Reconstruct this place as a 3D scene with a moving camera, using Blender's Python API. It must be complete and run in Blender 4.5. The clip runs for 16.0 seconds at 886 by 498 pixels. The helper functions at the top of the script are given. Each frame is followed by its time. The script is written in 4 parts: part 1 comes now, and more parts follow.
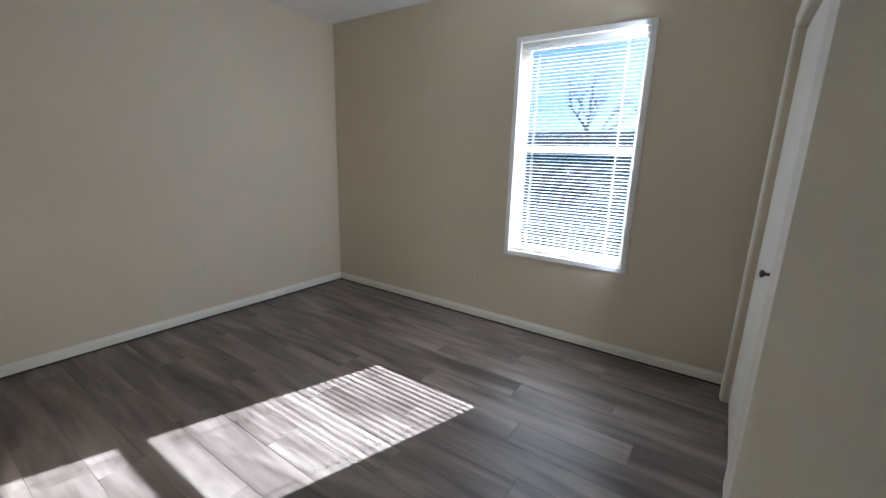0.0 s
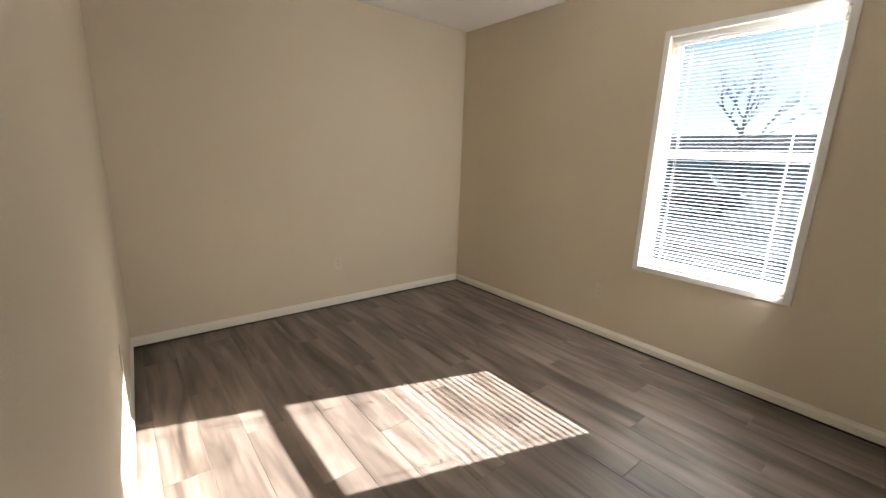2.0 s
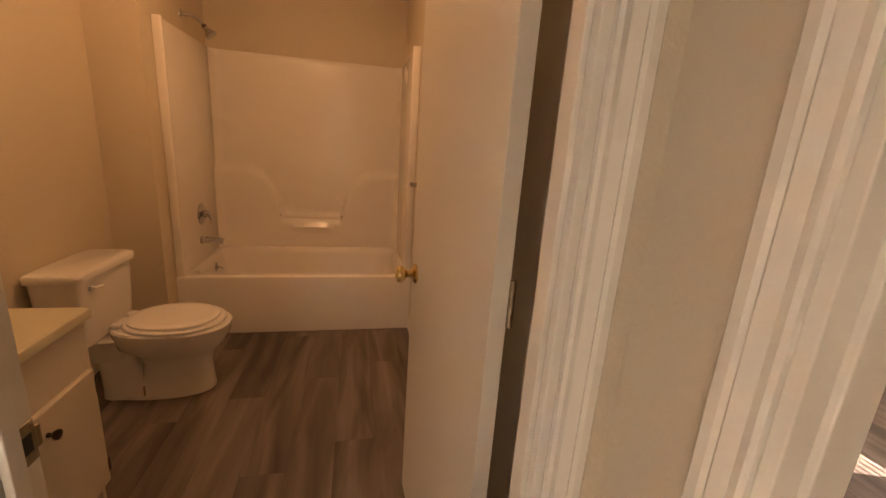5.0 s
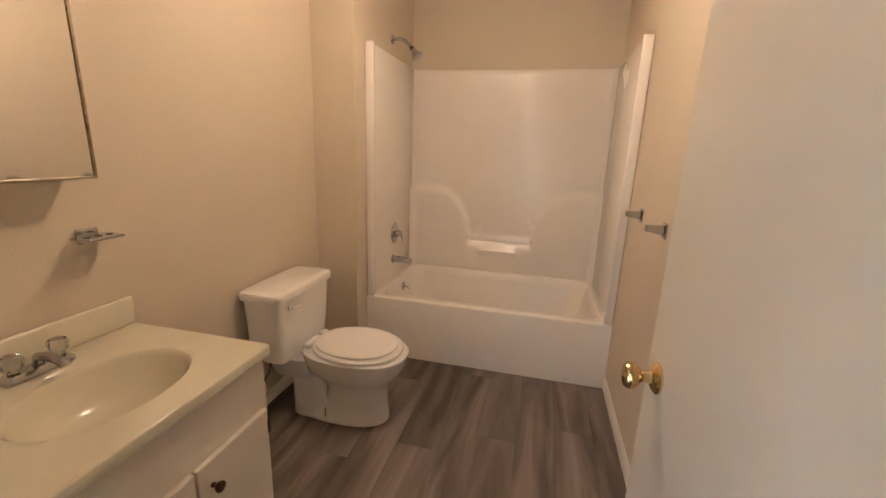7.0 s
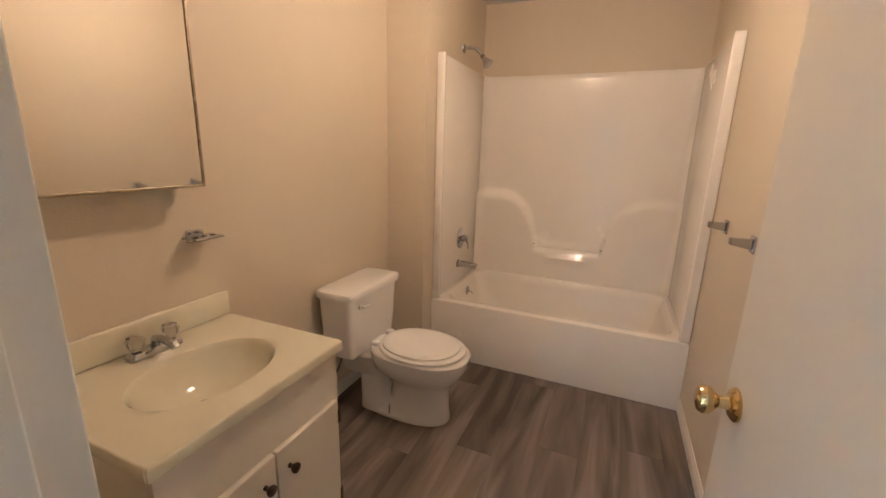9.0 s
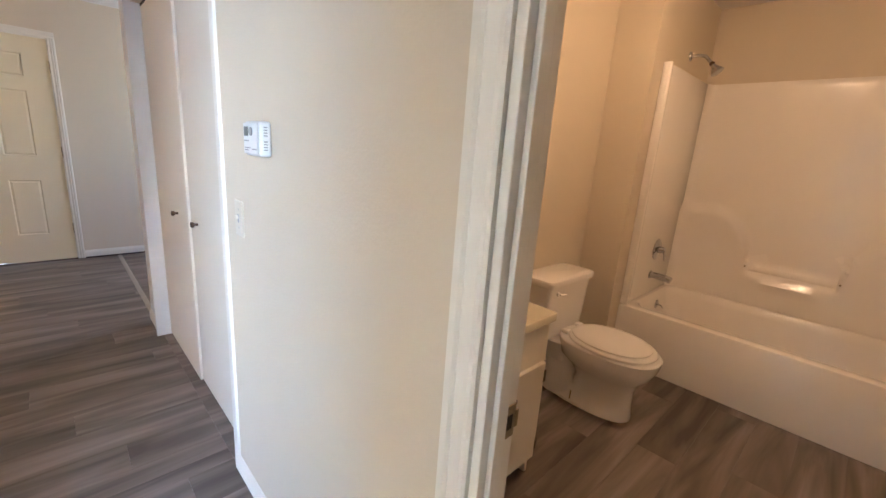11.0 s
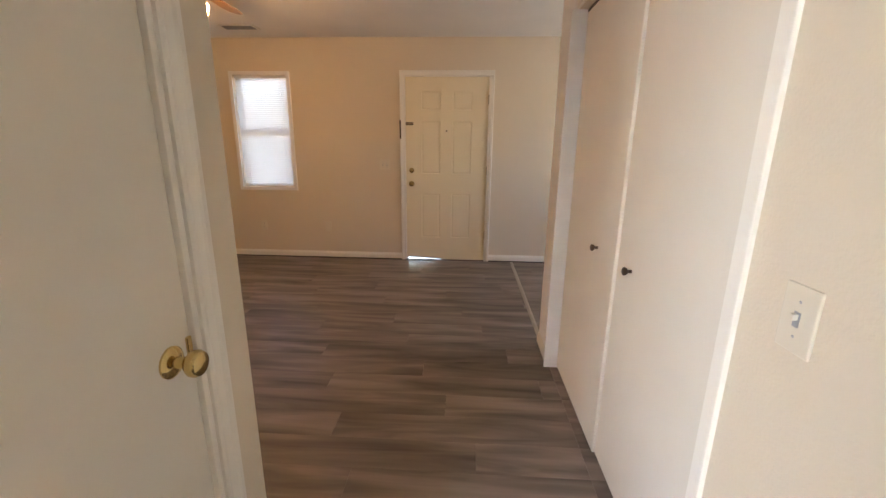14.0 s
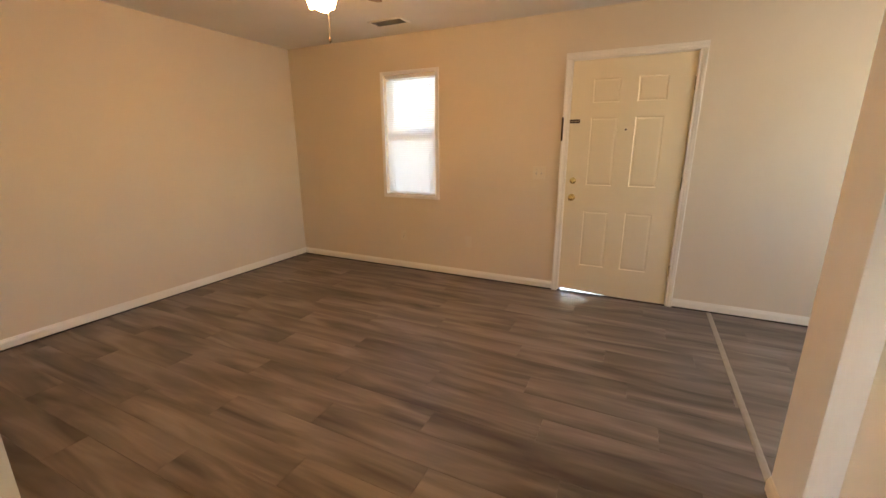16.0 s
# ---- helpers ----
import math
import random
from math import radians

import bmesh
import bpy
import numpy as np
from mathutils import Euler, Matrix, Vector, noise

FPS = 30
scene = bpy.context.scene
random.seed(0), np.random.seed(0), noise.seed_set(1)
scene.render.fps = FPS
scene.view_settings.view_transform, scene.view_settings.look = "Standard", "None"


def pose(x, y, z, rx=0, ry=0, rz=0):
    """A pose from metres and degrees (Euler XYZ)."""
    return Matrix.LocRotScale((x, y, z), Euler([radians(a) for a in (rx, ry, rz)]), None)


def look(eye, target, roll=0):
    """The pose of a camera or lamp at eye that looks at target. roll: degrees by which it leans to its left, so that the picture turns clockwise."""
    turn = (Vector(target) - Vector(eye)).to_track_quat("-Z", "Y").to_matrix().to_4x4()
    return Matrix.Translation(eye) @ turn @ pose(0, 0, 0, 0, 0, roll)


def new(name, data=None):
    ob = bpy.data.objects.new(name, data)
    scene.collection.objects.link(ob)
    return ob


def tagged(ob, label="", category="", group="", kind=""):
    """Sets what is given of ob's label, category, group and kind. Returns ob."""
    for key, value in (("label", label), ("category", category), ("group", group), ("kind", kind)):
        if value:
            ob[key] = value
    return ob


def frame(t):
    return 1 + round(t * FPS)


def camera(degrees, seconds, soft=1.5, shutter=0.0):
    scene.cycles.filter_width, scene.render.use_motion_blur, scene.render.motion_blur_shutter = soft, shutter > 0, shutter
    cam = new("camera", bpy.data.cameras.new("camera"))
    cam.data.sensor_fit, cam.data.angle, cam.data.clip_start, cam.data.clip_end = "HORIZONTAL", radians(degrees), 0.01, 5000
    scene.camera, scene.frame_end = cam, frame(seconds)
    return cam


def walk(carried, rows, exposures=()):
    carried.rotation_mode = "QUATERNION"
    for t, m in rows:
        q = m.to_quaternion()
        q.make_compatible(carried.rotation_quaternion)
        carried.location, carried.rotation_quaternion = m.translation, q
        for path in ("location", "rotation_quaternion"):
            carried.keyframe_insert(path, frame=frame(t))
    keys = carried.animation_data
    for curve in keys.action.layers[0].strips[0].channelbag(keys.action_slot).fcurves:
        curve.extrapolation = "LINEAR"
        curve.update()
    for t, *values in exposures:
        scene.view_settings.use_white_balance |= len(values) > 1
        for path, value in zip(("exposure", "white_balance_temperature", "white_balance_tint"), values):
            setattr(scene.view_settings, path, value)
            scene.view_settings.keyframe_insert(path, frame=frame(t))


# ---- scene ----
cam = camera(95.1, 16.0)
PATH = [
    (0, (0.0, -0.344, 1.395), (1.106, -1.947, 0.942), 1.6),
    (0.5, (0.018, -0.372, 1.402), (1.331, -1.809, 0.944), 2.0),
    (1, (0.045, -0.371, 1.397), (1.505, -1.661, 0.945), 1.9),
    (1.5, (0.05, -0.361, 1.403), (1.58, -1.567, 0.952), 1.7),
    (2, (0.043, -0.342, 1.399), (1.556, -1.57, 0.949), 2.0),
    (2.5, (0.011, -0.278, 1.401), (1.429, -1.611, 0.941), 2.4),
    (3, (-0.063, -0.173, 1.385), (1.204, -1.645, 0.906), 2.9),
    (3.5, (-0.142, -0.088, 1.382), (1.124, -1.559, 0.902), 3.4),
    (4, (-0.212, 0.067, 1.36), (1.287, -1.176, 0.902), 3.9),
    (4.5, (-0.189, 0.208, 1.354), (1.574, -0.609, 0.882), 4.1),
    (5, (-0.063, 0.302, 1.333), (1.827, -0.129, 0.84), 3.9),
    (5.2, (-0.017, 0.338, 1.336), (1.891, 0.008, 0.837), 4.1),
    (7.5, (0.43, 0.365, 1.366), (2.278, 0.972, 0.902), 1.3),
    (8, (0.438, 0.358, 1.377), (2.249, 1.07, 0.917), 1.0),
    (8.2, (0.437, 0.362, 1.377), (2.244, 1.084, 0.912), 1.2),
    (10.5, (0.065, 0.352, 1.344), (1.699, 1.396, 0.85), 3.9),
    (11, (-0.001, 0.398, 1.334), (1.358, 1.787, 0.86), 4.1),
    (11.5, (-0.058, 0.455, 1.339), (0.91, 2.135, 0.85), 4.2),
    (12, (-0.073, 0.542, 1.346), (0.484, 2.393, 0.832), 3.2),
    (12.5, (-0.06, 0.611, 1.348), (0.174, 2.524, 0.813), 2.2),
    (13, (-0.046, 0.697, 1.329), (-0.012, 2.616, 0.768), 1.5),
    (13.5, (-0.082, 0.904, 1.327), (-0.135, 2.825, 0.774), 1.0),
    (14, (-0.125, 1.131, 1.346), (-0.231, 3.065, 0.846), 0.6),
    (14.5, (-0.104, 1.401, 1.354), (-0.395, 3.319, 0.866), 0.4),
    (15, (-0.089, 1.633, 1.335), (-0.555, 3.509, 0.821), 0.5),
    (15.5, (-0.152, 1.826, 1.36), (-0.747, 3.662, 0.838), 0.2),
    (16, (-0.185, 1.981, 1.382), (-1.034, 3.721, 0.878), -0.2),
]
walk(cam, [(t, look(eye, target, roll)) for t, eye, target, roll in PATH],
     [(0.0, 3.7, 4900, 9), (0.5, 3.65, 5800, 14), (1.0, 3.55, 6300, 16), (1.5, 3.9, 6100, 12), (3.5, 4.15, 6100, 12), (4.2, 3.95, 6700, 16), (4.6, 3.8, 7200, 20), (5.0, 4.15, 8000, 30), (5.4, 4.3, 7700, 26),
      (7.3, 5.05, 4700, 10), (8.5, 5.05, 4700, 10), (10.5, 4.8, 5400, 17), (11.2, 4.75, 5600, 16), (12.5, 4.5, 6100, 17), (14.0, 4.5, 7000, 21), (16.0, 4.8, 7700, 18)])

# ---- light ----
world = bpy.data.worlds.new("sky")
scene.world = world
world.use_nodes = True
wn = world.node_tree.nodes
sky = wn.new("ShaderNodeTexSky")
sky.sky_type, sky.sun_disc = "NISHITA", False
SUN = Vector((0.322, 1.0, -0.575)).normalized()
sky.sun_elevation = math.asin(-SUN.z)
sky.sun_rotation = math.atan2(-SUN.x, -SUN.y)
world.node_tree.links.new(sky.outputs[0], wn["Background"].inputs[0])
wn["Background"].inputs[1].default_value = 0.15
sun = new("sun", bpy.data.lights.new("sun", "SUN"))
sun.data.energy, sun.data.angle, sun.data.color = 3.9, radians(0.5), (1.0, 0.93, 0.82)
sun.matrix_world = look((0, 0, 0), SUN)


def lamp(name, at, watts, radius, colour):
    ob = new(name, bpy.data.lights.new(name, "POINT"))
    ob.data.energy, ob.data.shadow_soft_size, ob.data.color = watts, radius, colour
    ob.location = at
    return ob


WARM = (1.0, 0.60, 0.28)
BATH_LAMP = (1.90, 0.72, 2.26)
lamp("bath_bulb", BATH_LAMP, 0.78, 0.07, (1.0, 0.59, 0.28))
FAN = (-1.95, 4.02)
# unseen side room window added to light the hall; lamp stands in its opening
day = new("daylight_fill", bpy.data.lights.new("daylight_fill", "AREA"))
day.data.shape, day.data.size, day.data.size_y = "RECTANGLE", 1.18, 1.43
day.data.energy, day.data.color = 3.5, (0.43, 0.71, 1.0)
day.matrix_world = look((-1.75, -0.14, 1.375), (-1.75, 1.0, 1.375))
# added strip fills in the bedroom window's sky light, its back to the camera
bed = new("daylight_fill", bpy.data.lights.new("daylight_fill", "AREA"))
bed.data.shape, bed.data.size, bed.data.size_y = "RECTANGLE", 0.09, 1.50
bed.data.energy, bed.data.color = 1.2, (1.0, 0.94, 0.84)
bed.matrix_world = look((0.545, -3.262, 1.43), (1.545, -3.120, 1.43))
# unseen kitchen window's daylight, added to brighten the living room's right side
kit = new("daylight_fill", bpy.data.lights.new("daylight_fill", "AREA"))
kit.data.shape, kit.data.size, kit.data.size_y = "RECTANGLE", 0.98, 0.98
kit.data.energy, kit.data.color = 0.5, (0.90, 0.94, 1.0)
kit.matrix_world = look((2.93, 4.75, 1.60), (0.0, 4.75, 1.60))


# ---- materials ----
def nodes_of(name):
    m = bpy.data.materials.new(name)
    m.use_nodes = True
    return m, m.node_tree.nodes, m.node_tree.links, m.node_tree.nodes["Principled BSDF"]


def plain(name, colour, rough=0.5, metal=0.0, vary=0.06, scale=6.0, bump=0.0, bump_scale=300.0, coat=0.0, mottled=0.0):
    """Paint, plastic, metal or ceramic: colour with a large soft variation and a fine relief."""
    m, n, l, b = nodes_of(name)
    geo = n.new("ShaderNodeNewGeometry")
    noi = n.new("ShaderNodeTexNoise")
    noi.inputs["Scale"].default_value, noi.inputs["Detail"].default_value = scale, 6
    l.new(geo.outputs["Position"], noi.inputs["Vector"])
    ramp = n.new("ShaderNodeValToRGB")
    lo, hi = [c * (1 - vary) for c in colour], [min(1, c * (1 + vary)) for c in colour]
    ramp.color_ramp.elements[0].position, ramp.color_ramp.elements[1].position = 0.3, 0.7
    ramp.color_ramp.elements[0].color, ramp.color_ramp.elements[1].color = (*lo, 1), (*hi, 1)
    l.new(noi.outputs["Fac"], ramp.inputs[0])
    l.new(ramp.outputs[0], b.inputs["Base Color"])
    rr = n.new("ShaderNodeMapRange")
    rr.inputs["To Min"].default_value, rr.inputs["To Max"].default_value = max(0.02, rough - 0.08), min(1, rough + 0.08)
    l.new(noi.outputs["Fac"], rr.inputs["Value"])
    l.new(rr.outputs[0], b.inputs["Roughness"])
    b.inputs["Metallic"].default_value = metal
    b.inputs["Coat Weight"].default_value = coat
    if bump:
        fine = n.new("ShaderNodeTexNoise")
        fine.inputs["Scale"].default_value, fine.inputs["Detail"].default_value = bump_scale, 3
        l.new(geo.outputs["Position"], fine.inputs["Vector"])
        bm_ = n.new("ShaderNodeBump")
        bm_.inputs["Strength"].default_value, bm_.inputs["Distance"].default_value = bump, 0.004
        l.new(fine.outputs["Fac"], bm_.inputs["Height"])
        l.new(bm_.outputs[0], b.inputs["Normal"])
    return m


def plank_material():
    m, n, l, b = nodes_of("vinyl_plank")
    geo, info = n.new("ShaderNodeNewGeometry"), n.new("ShaderNodeObjectInfo")
    off = n.new("ShaderNodeVectorMath")
    off.operation = "SCALE"
    off.inputs[0].default_value = (37.0, 19.0, 11.0)
    l.new(info.outputs["Random"], off.inputs["Scale"])
    add = n.new("ShaderNodeVectorMath")
    l.new(geo.outputs["Position"], add.inputs[0])
    l.new(off.outputs[0], add.inputs[1])

    def streaks(stretch, scale, detail, distort):
        mp = n.new("ShaderNodeMapping")
        mp.inputs["Scale"].default_value = stretch
        l.new(add.outputs[0], mp.inputs["Vector"])
        t = n.new("ShaderNodeTexNoise")
        t.inputs["Scale"].default_value, t.inputs["Detail"].default_value = scale, detail
        t.inputs["Distortion"].default_value = distort
        l.new(mp.outputs[0], t.inputs["Vector"])
        return t.outputs["Fac"]
    broad, grain = streaks((0.62, 4.4, 1), 1.9, 3, 0.7), streaks((1.0, 30.0, 1), 2.0, 5, 0.6)
    ramp = n.new("ShaderNodeValToRGB")
    e = ramp.color_ramp.elements
    e[0].position, e[1].position = 0.30, 0.72
    e[0].color, e[1].color = (0.070, 0.054, 0.044, 1), (0.285, 0.238, 0.205, 1)
    mid = e.new(0.50)
    mid.color = (0.166, 0.134, 0.113, 1)
    l.new(broad, ramp.inputs[0])
    g2 = n.new("ShaderNodeMapRange")
    g2.inputs["From Min"].default_value, g2.inputs["From Max"].default_value = 0.3, 0.7
    g2.inputs["To Min"].default_value, g2.inputs["To Max"].default_value = 0.92, 1.07
    l.new(grain, g2.inputs["Value"])
    tone = n.new("ShaderNodeMapRange")
    tone.inputs["To Min"].default_value, tone.inputs["To Max"].default_value = 0.95, 1.05
    l.new(info.outputs["Random"], tone.inputs["Value"])
    mul = n.new("ShaderNodeMath")
    mul.operation = "MULTIPLY"
    l.new(g2.outputs[0], mul.inputs[0])
    l.new(tone.outputs[0], mul.inputs[1])
    sc = n.new("ShaderNodeVectorMath")
    sc.operation = "SCALE"
    l.new(ramp.outputs[0], sc.inputs[0])
    l.new(mul.outputs[0], sc.inputs["Scale"])
    l.new(sc.outputs[0], b.inputs["Base Color"])
    r = n.new("ShaderNodeMapRange")
    r.inputs["To Min"].default_value, r.inputs["To Max"].default_value = 0.34, 0.52
    l.new(grain, r.inputs["Value"])
    l.new(r.outputs[0], b.inputs["Roughness"])
    bp = n.new("ShaderNodeBump")
    bp.inputs["Strength"].default_value, bp.inputs["Distance"].default_value = 0.12, 0.001
    l.new(grain, bp.inputs["Height"])
    l.new(bp.outputs[0], b.inputs["Normal"])
    return m


def glass_material(name, rough=0.0):
    m, n, l, b = nodes_of(name)
    b.inputs["Transmission Weight"].default_value, b.inputs["Roughness"].default_value = 1.0, rough
    b.inputs["IOR"].default_value = 1.45
    return m


def pane_material(tint):
    m, n, l, b = nodes_of("window_glass")
    tr, gl, mix, fr = (n.new("ShaderNode" + k) for k in ("BsdfTransparent", "BsdfGlossy", "MixShader", "Fresnel"))
    gl.inputs["Roughness"].default_value = 0.02
    tr.inputs[0].default_value = (*tint, 1)
    l.new(fr.outputs[0], mix.inputs[0])
    l.new(tr.outputs[0], mix.inputs[1])
    l.new(gl.outputs[0], mix.inputs[2])
    l.new(mix.outputs[0], n["Material Output"].inputs[0])
    return m


def slat_material(name, colour, through_amount):
    m, n, l, b = nodes_of(name)
    b.inputs["Base Color"].default_value, b.inputs["Roughness"].default_value = (*colour, 1), 0.4
    t, mix = n.new("ShaderNodeBsdfTranslucent"), n.new("ShaderNodeMixShader")
    t.inputs[0].default_value = (*colour, 1)
    mix.inputs[0].default_value = through_amount
    l.new(b.outputs[0], mix.inputs[1])
    l.new(t.outputs[0], mix.inputs[2])
    l.new(mix.outputs[0], n["Material Output"].inputs[0])
    return m


def emitter(name, colour, power):
    m, n, l, b = nodes_of(name)
    b.inputs["Base Color"].default_value = (0.8, 0.8, 0.78, 1)
    b.inputs["Emission Color"].default_value, b.inputs["Emission Strength"].default_value = (*colour, 1), power
    return m


WALL = plain("beige_wall_paint", (0.655, 0.575, 0.445), 0.62, vary=0.025, scale=1.3, bump=0.22, bump_scale=130)
CEIL = plain("ceiling_paint", (0.80, 0.78, 0.74), 0.85, vary=0.03, scale=2, bump=0.5, bump_scale=120)
TRIM = plain("cream_trim_paint", (0.79, 0.76, 0.68), 0.38, vary=0.02, scale=3, bump=0.015, bump_scale=60)
DOOR = plain("cream_door_paint", (0.70, 0.655, 0.56), 0.42, vary=0.03, scale=2.5, bump=0.08, bump_scale=90)
FRONT = plain("front_door_paint", (0.78, 0.69, 0.49), 0.40, vary=0.02, scale=3)
VINYL = plain("white_vinyl", (0.80, 0.80, 0.79), 0.35, vary=0.02)
ACRYLIC = plain("white_acrylic", (0.84, 0.80, 0.74), 0.24, vary=0.015, scale=3, coat=0.3)
CERAMIC = plain("white_ceramic", (0.82, 0.80, 0.77), 0.10, vary=0.01, coat=0.5)
SEATM = plain("white_seat_plastic", (0.82, 0.80, 0.77), 0.22, vary=0.01)
MARBLE = plain("cream_cultured_marble", (0.72, 0.68, 0.52), 0.16, vary=0.02, scale=9, coat=0.4)
CABINET = plain("cream_cabinet_paint", (0.70, 0.64, 0.53), 0.40, vary=0.03, scale=4, bump=0.08, bump_scale=70)
BRASS = plain("polished_brass", (0.66, 0.50, 0.22), 0.13, 1.0, vary=0.08, scale=30)
OLDBRASS = plain("tarnished_brass", (0.33, 0.27, 0.18), 0.40, 1.0, vary=0.3, scale=60)
CHROME = plain("chrome", (0.50, 0.51, 0.53), 0.12, 1.0, vary=0.05, scale=20)
BRONZE = plain("dark_bronze", (0.10, 0.07, 0.05), 0.35, 0.9, vary=0.2, scale=40)
# near-black that stands in for shade in gaps, holes and slots
DARK = plain("dark_gap_shade", (0.03, 0.027, 0.025), 0.8, vary=0.2)
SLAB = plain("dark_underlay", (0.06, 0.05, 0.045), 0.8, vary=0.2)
PLASTIC = plain("ivory_plastic", (0.66, 0.60, 0.48), 0.35, vary=0.02)
WHITEP = plain("white_plastic", (0.82, 0.82, 0.80), 0.32, vary=0.02)
LCD = plain("thermostat_display", (0.16, 0.17, 0.16), 0.2, vary=0.1)
GREYP = plain("grey_print", (0.36, 0.36, 0.36), 0.5, vary=0.05)
GRILLE = plain("painted_grille", (0.52, 0.51, 0.48), 0.5, vary=0.04, scale=20)
METALSTRIP = plain("floor_strip", (0.40, 0.35, 0.29), 0.35, 0.4, vary=0.1, scale=20)
MIRROR = plain("mirror_silver", (0.86, 0.86, 0.84), 0.015, 1.0, vary=0.01)
BLADE = plain("fan_blade_wood", (0.22, 0.13, 0.07), 0.4, vary=0.2, scale=14)
RUBBER = plain("grey_hose", (0.16, 0.15, 0.14), 0.5, vary=0.1)
PLANK = plank_material()
PANE = pane_material((0.21, 0.235, 0.26))     # darkened to keep the bright view outside from washing out
PANE2 = pane_material((0.60, 0.62, 0.64))
CLEAR = glass_material("clear_acrylic", 0.08)
SLAT = slat_material("white_slat", (0.88, 0.88, 0.87), 0.50)
SLAT2 = slat_material("white_slat_closed", (0.84, 0.84, 0.82), 0.40)
BULB = emitter("frosted_lamp_glass", (1.0, 0.57, 0.23), 5.6)
DOME = emitter("frosted_dome_glass", (1.0, 0.68, 0.38), 0.65)


# ---- building blocks ----
def mesh_object(name, bm, material, smooth=False):
    me = bpy.data.meshes.new(name)
    bmesh.ops.recalc_face_normals(bm, faces=bm.faces)
    bm.to_mesh(me)
    bm.free()
    me.materials.append(material)
    if smooth:
        for p in me.polygons:
            p.use_smooth = True
        me.set_sharp_from_angle(angle=radians(38))
    return new(name, me)


def part(name, bm, material, parent, label="", smooth=False):
    ob = mesh_object(name, bm, material, smooth)
    ob.parent = parent
    if label:
        tagged(ob, label)
    return ob


def empty(name, at=(0, 0, 0), turn=0.0):
    ob = new(name)
    ob.matrix_basis = pose(*at, 0, 0, turn)
    return ob


def add_box(bm, x0, x1, y0, y1, z0, z1, bevel=0.0, segs=2):
    """Adds a box, its edges rounded by bevel."""
    vs = [bm.verts.new(p) for p in ((x0, y0, z0), (x1, y0, z0), (x1, y1, z0), (x0, y1, z0), (x0, y0, z1), (x1, y0, z1), (x1, y1, z1), (x0, y1, z1))]
    fs = [bm.faces.new([vs[i] for i in q]) for q in ((3, 2, 1, 0), (4, 5, 6, 7), (0, 1, 5, 4), (1, 2, 6, 5), (2, 3, 7, 6), (3, 0, 4, 7))]
    if bevel:
        bmesh.ops.bevel(bm, geom=list({e for f in fs for e in f.edges}), offset=bevel, segments=segs, profile=0.5, affect="EDGES")
    return bm


def box(x0, x1, y0, y1, z0, z1, bevel=0.0, segs=2):
    return add_box(bmesh.new(), x0, x1, y0, y1, z0, z1, bevel, segs)


def lathe(profile, steps=24, axis="z", at=(0, 0, 0), squash=(1, 1)):
    """A turned body from (radius, height) pairs about an axis."""
    bm = bmesh.new()
    rings = []
    for r, h in profile:
        ring = []
        for i in range(steps):
            a = 2 * math.pi * i / steps
            u, v = r * math.cos(a) * squash[0], r * math.sin(a) * squash[1]
            p = {"z": (u, v, h), "x": (h, u, v), "y": (v, h, u)}[axis]
            ring.append(bm.verts.new((p[0] + at[0], p[1] + at[1], p[2] + at[2])))
        rings.append(ring)
    for a, b in zip(rings, rings[1:]):
        for i in range(steps):
            bm.faces.new((a[i], a[(i + 1) % steps], b[(i + 1) % steps], b[i]))
    bm.faces.new(rings[0][::-1])
    bm.faces.new(rings[-1])
    return bm


def loft(sections, steps=32, power=2.0):
    """A body through level ovals (cx, cy, z, half_x, half_y)."""
    bm = bmesh.new()
    rings = []
    for cx, cy, z, a, b in sections:
        ring = []
        for i in range(steps):
            t = 2 * math.pi * i / steps
            c, s = math.cos(t), math.sin(t)
            ring.append(bm.verts.new((cx + a * math.copysign(abs(c) ** (2 / power), c), cy + b * math.copysign(abs(s) ** (2 / power), s), z)))
        rings.append(ring)
    for a, b in zip(rings, rings[1:]):
        for i in range(steps):
            bm.faces.new((a[i], a[(i + 1) % steps], b[(i + 1) % steps], b[i]))
    bm.faces.new(rings[0][::-1])
    bm.faces.new(rings[-1])
    return bm


def tube(points, radius, steps=10):
    """A round bar bent through points."""
    bm = bmesh.new()
    pts = [Vector(p) for p in points]
    rings = []
    for i, p in enumerate(pts):
        d = (pts[min(i + 1, len(pts) - 1)] - pts[max(i - 1, 0)]).normalized()
        u = d.orthogonal().normalized() if not rings else (u - d * u.dot(d)).normalized()
        v = d.cross(u)
        rings.append([bm.verts.new(p + radius * (math.cos(2 * math.pi * k / steps) * u + math.sin(2 * math.pi * k / steps) * v)) for k in range(steps)])
    for a, b in zip(rings, rings[1:]):
        for k in range(steps):
            bm.faces.new((a[k], a[(k + 1) % steps], b[(k + 1) % steps], b[k]))
    bm.faces.new(rings[0][::-1])
    bm.faces.new(rings[-1])
    return bm


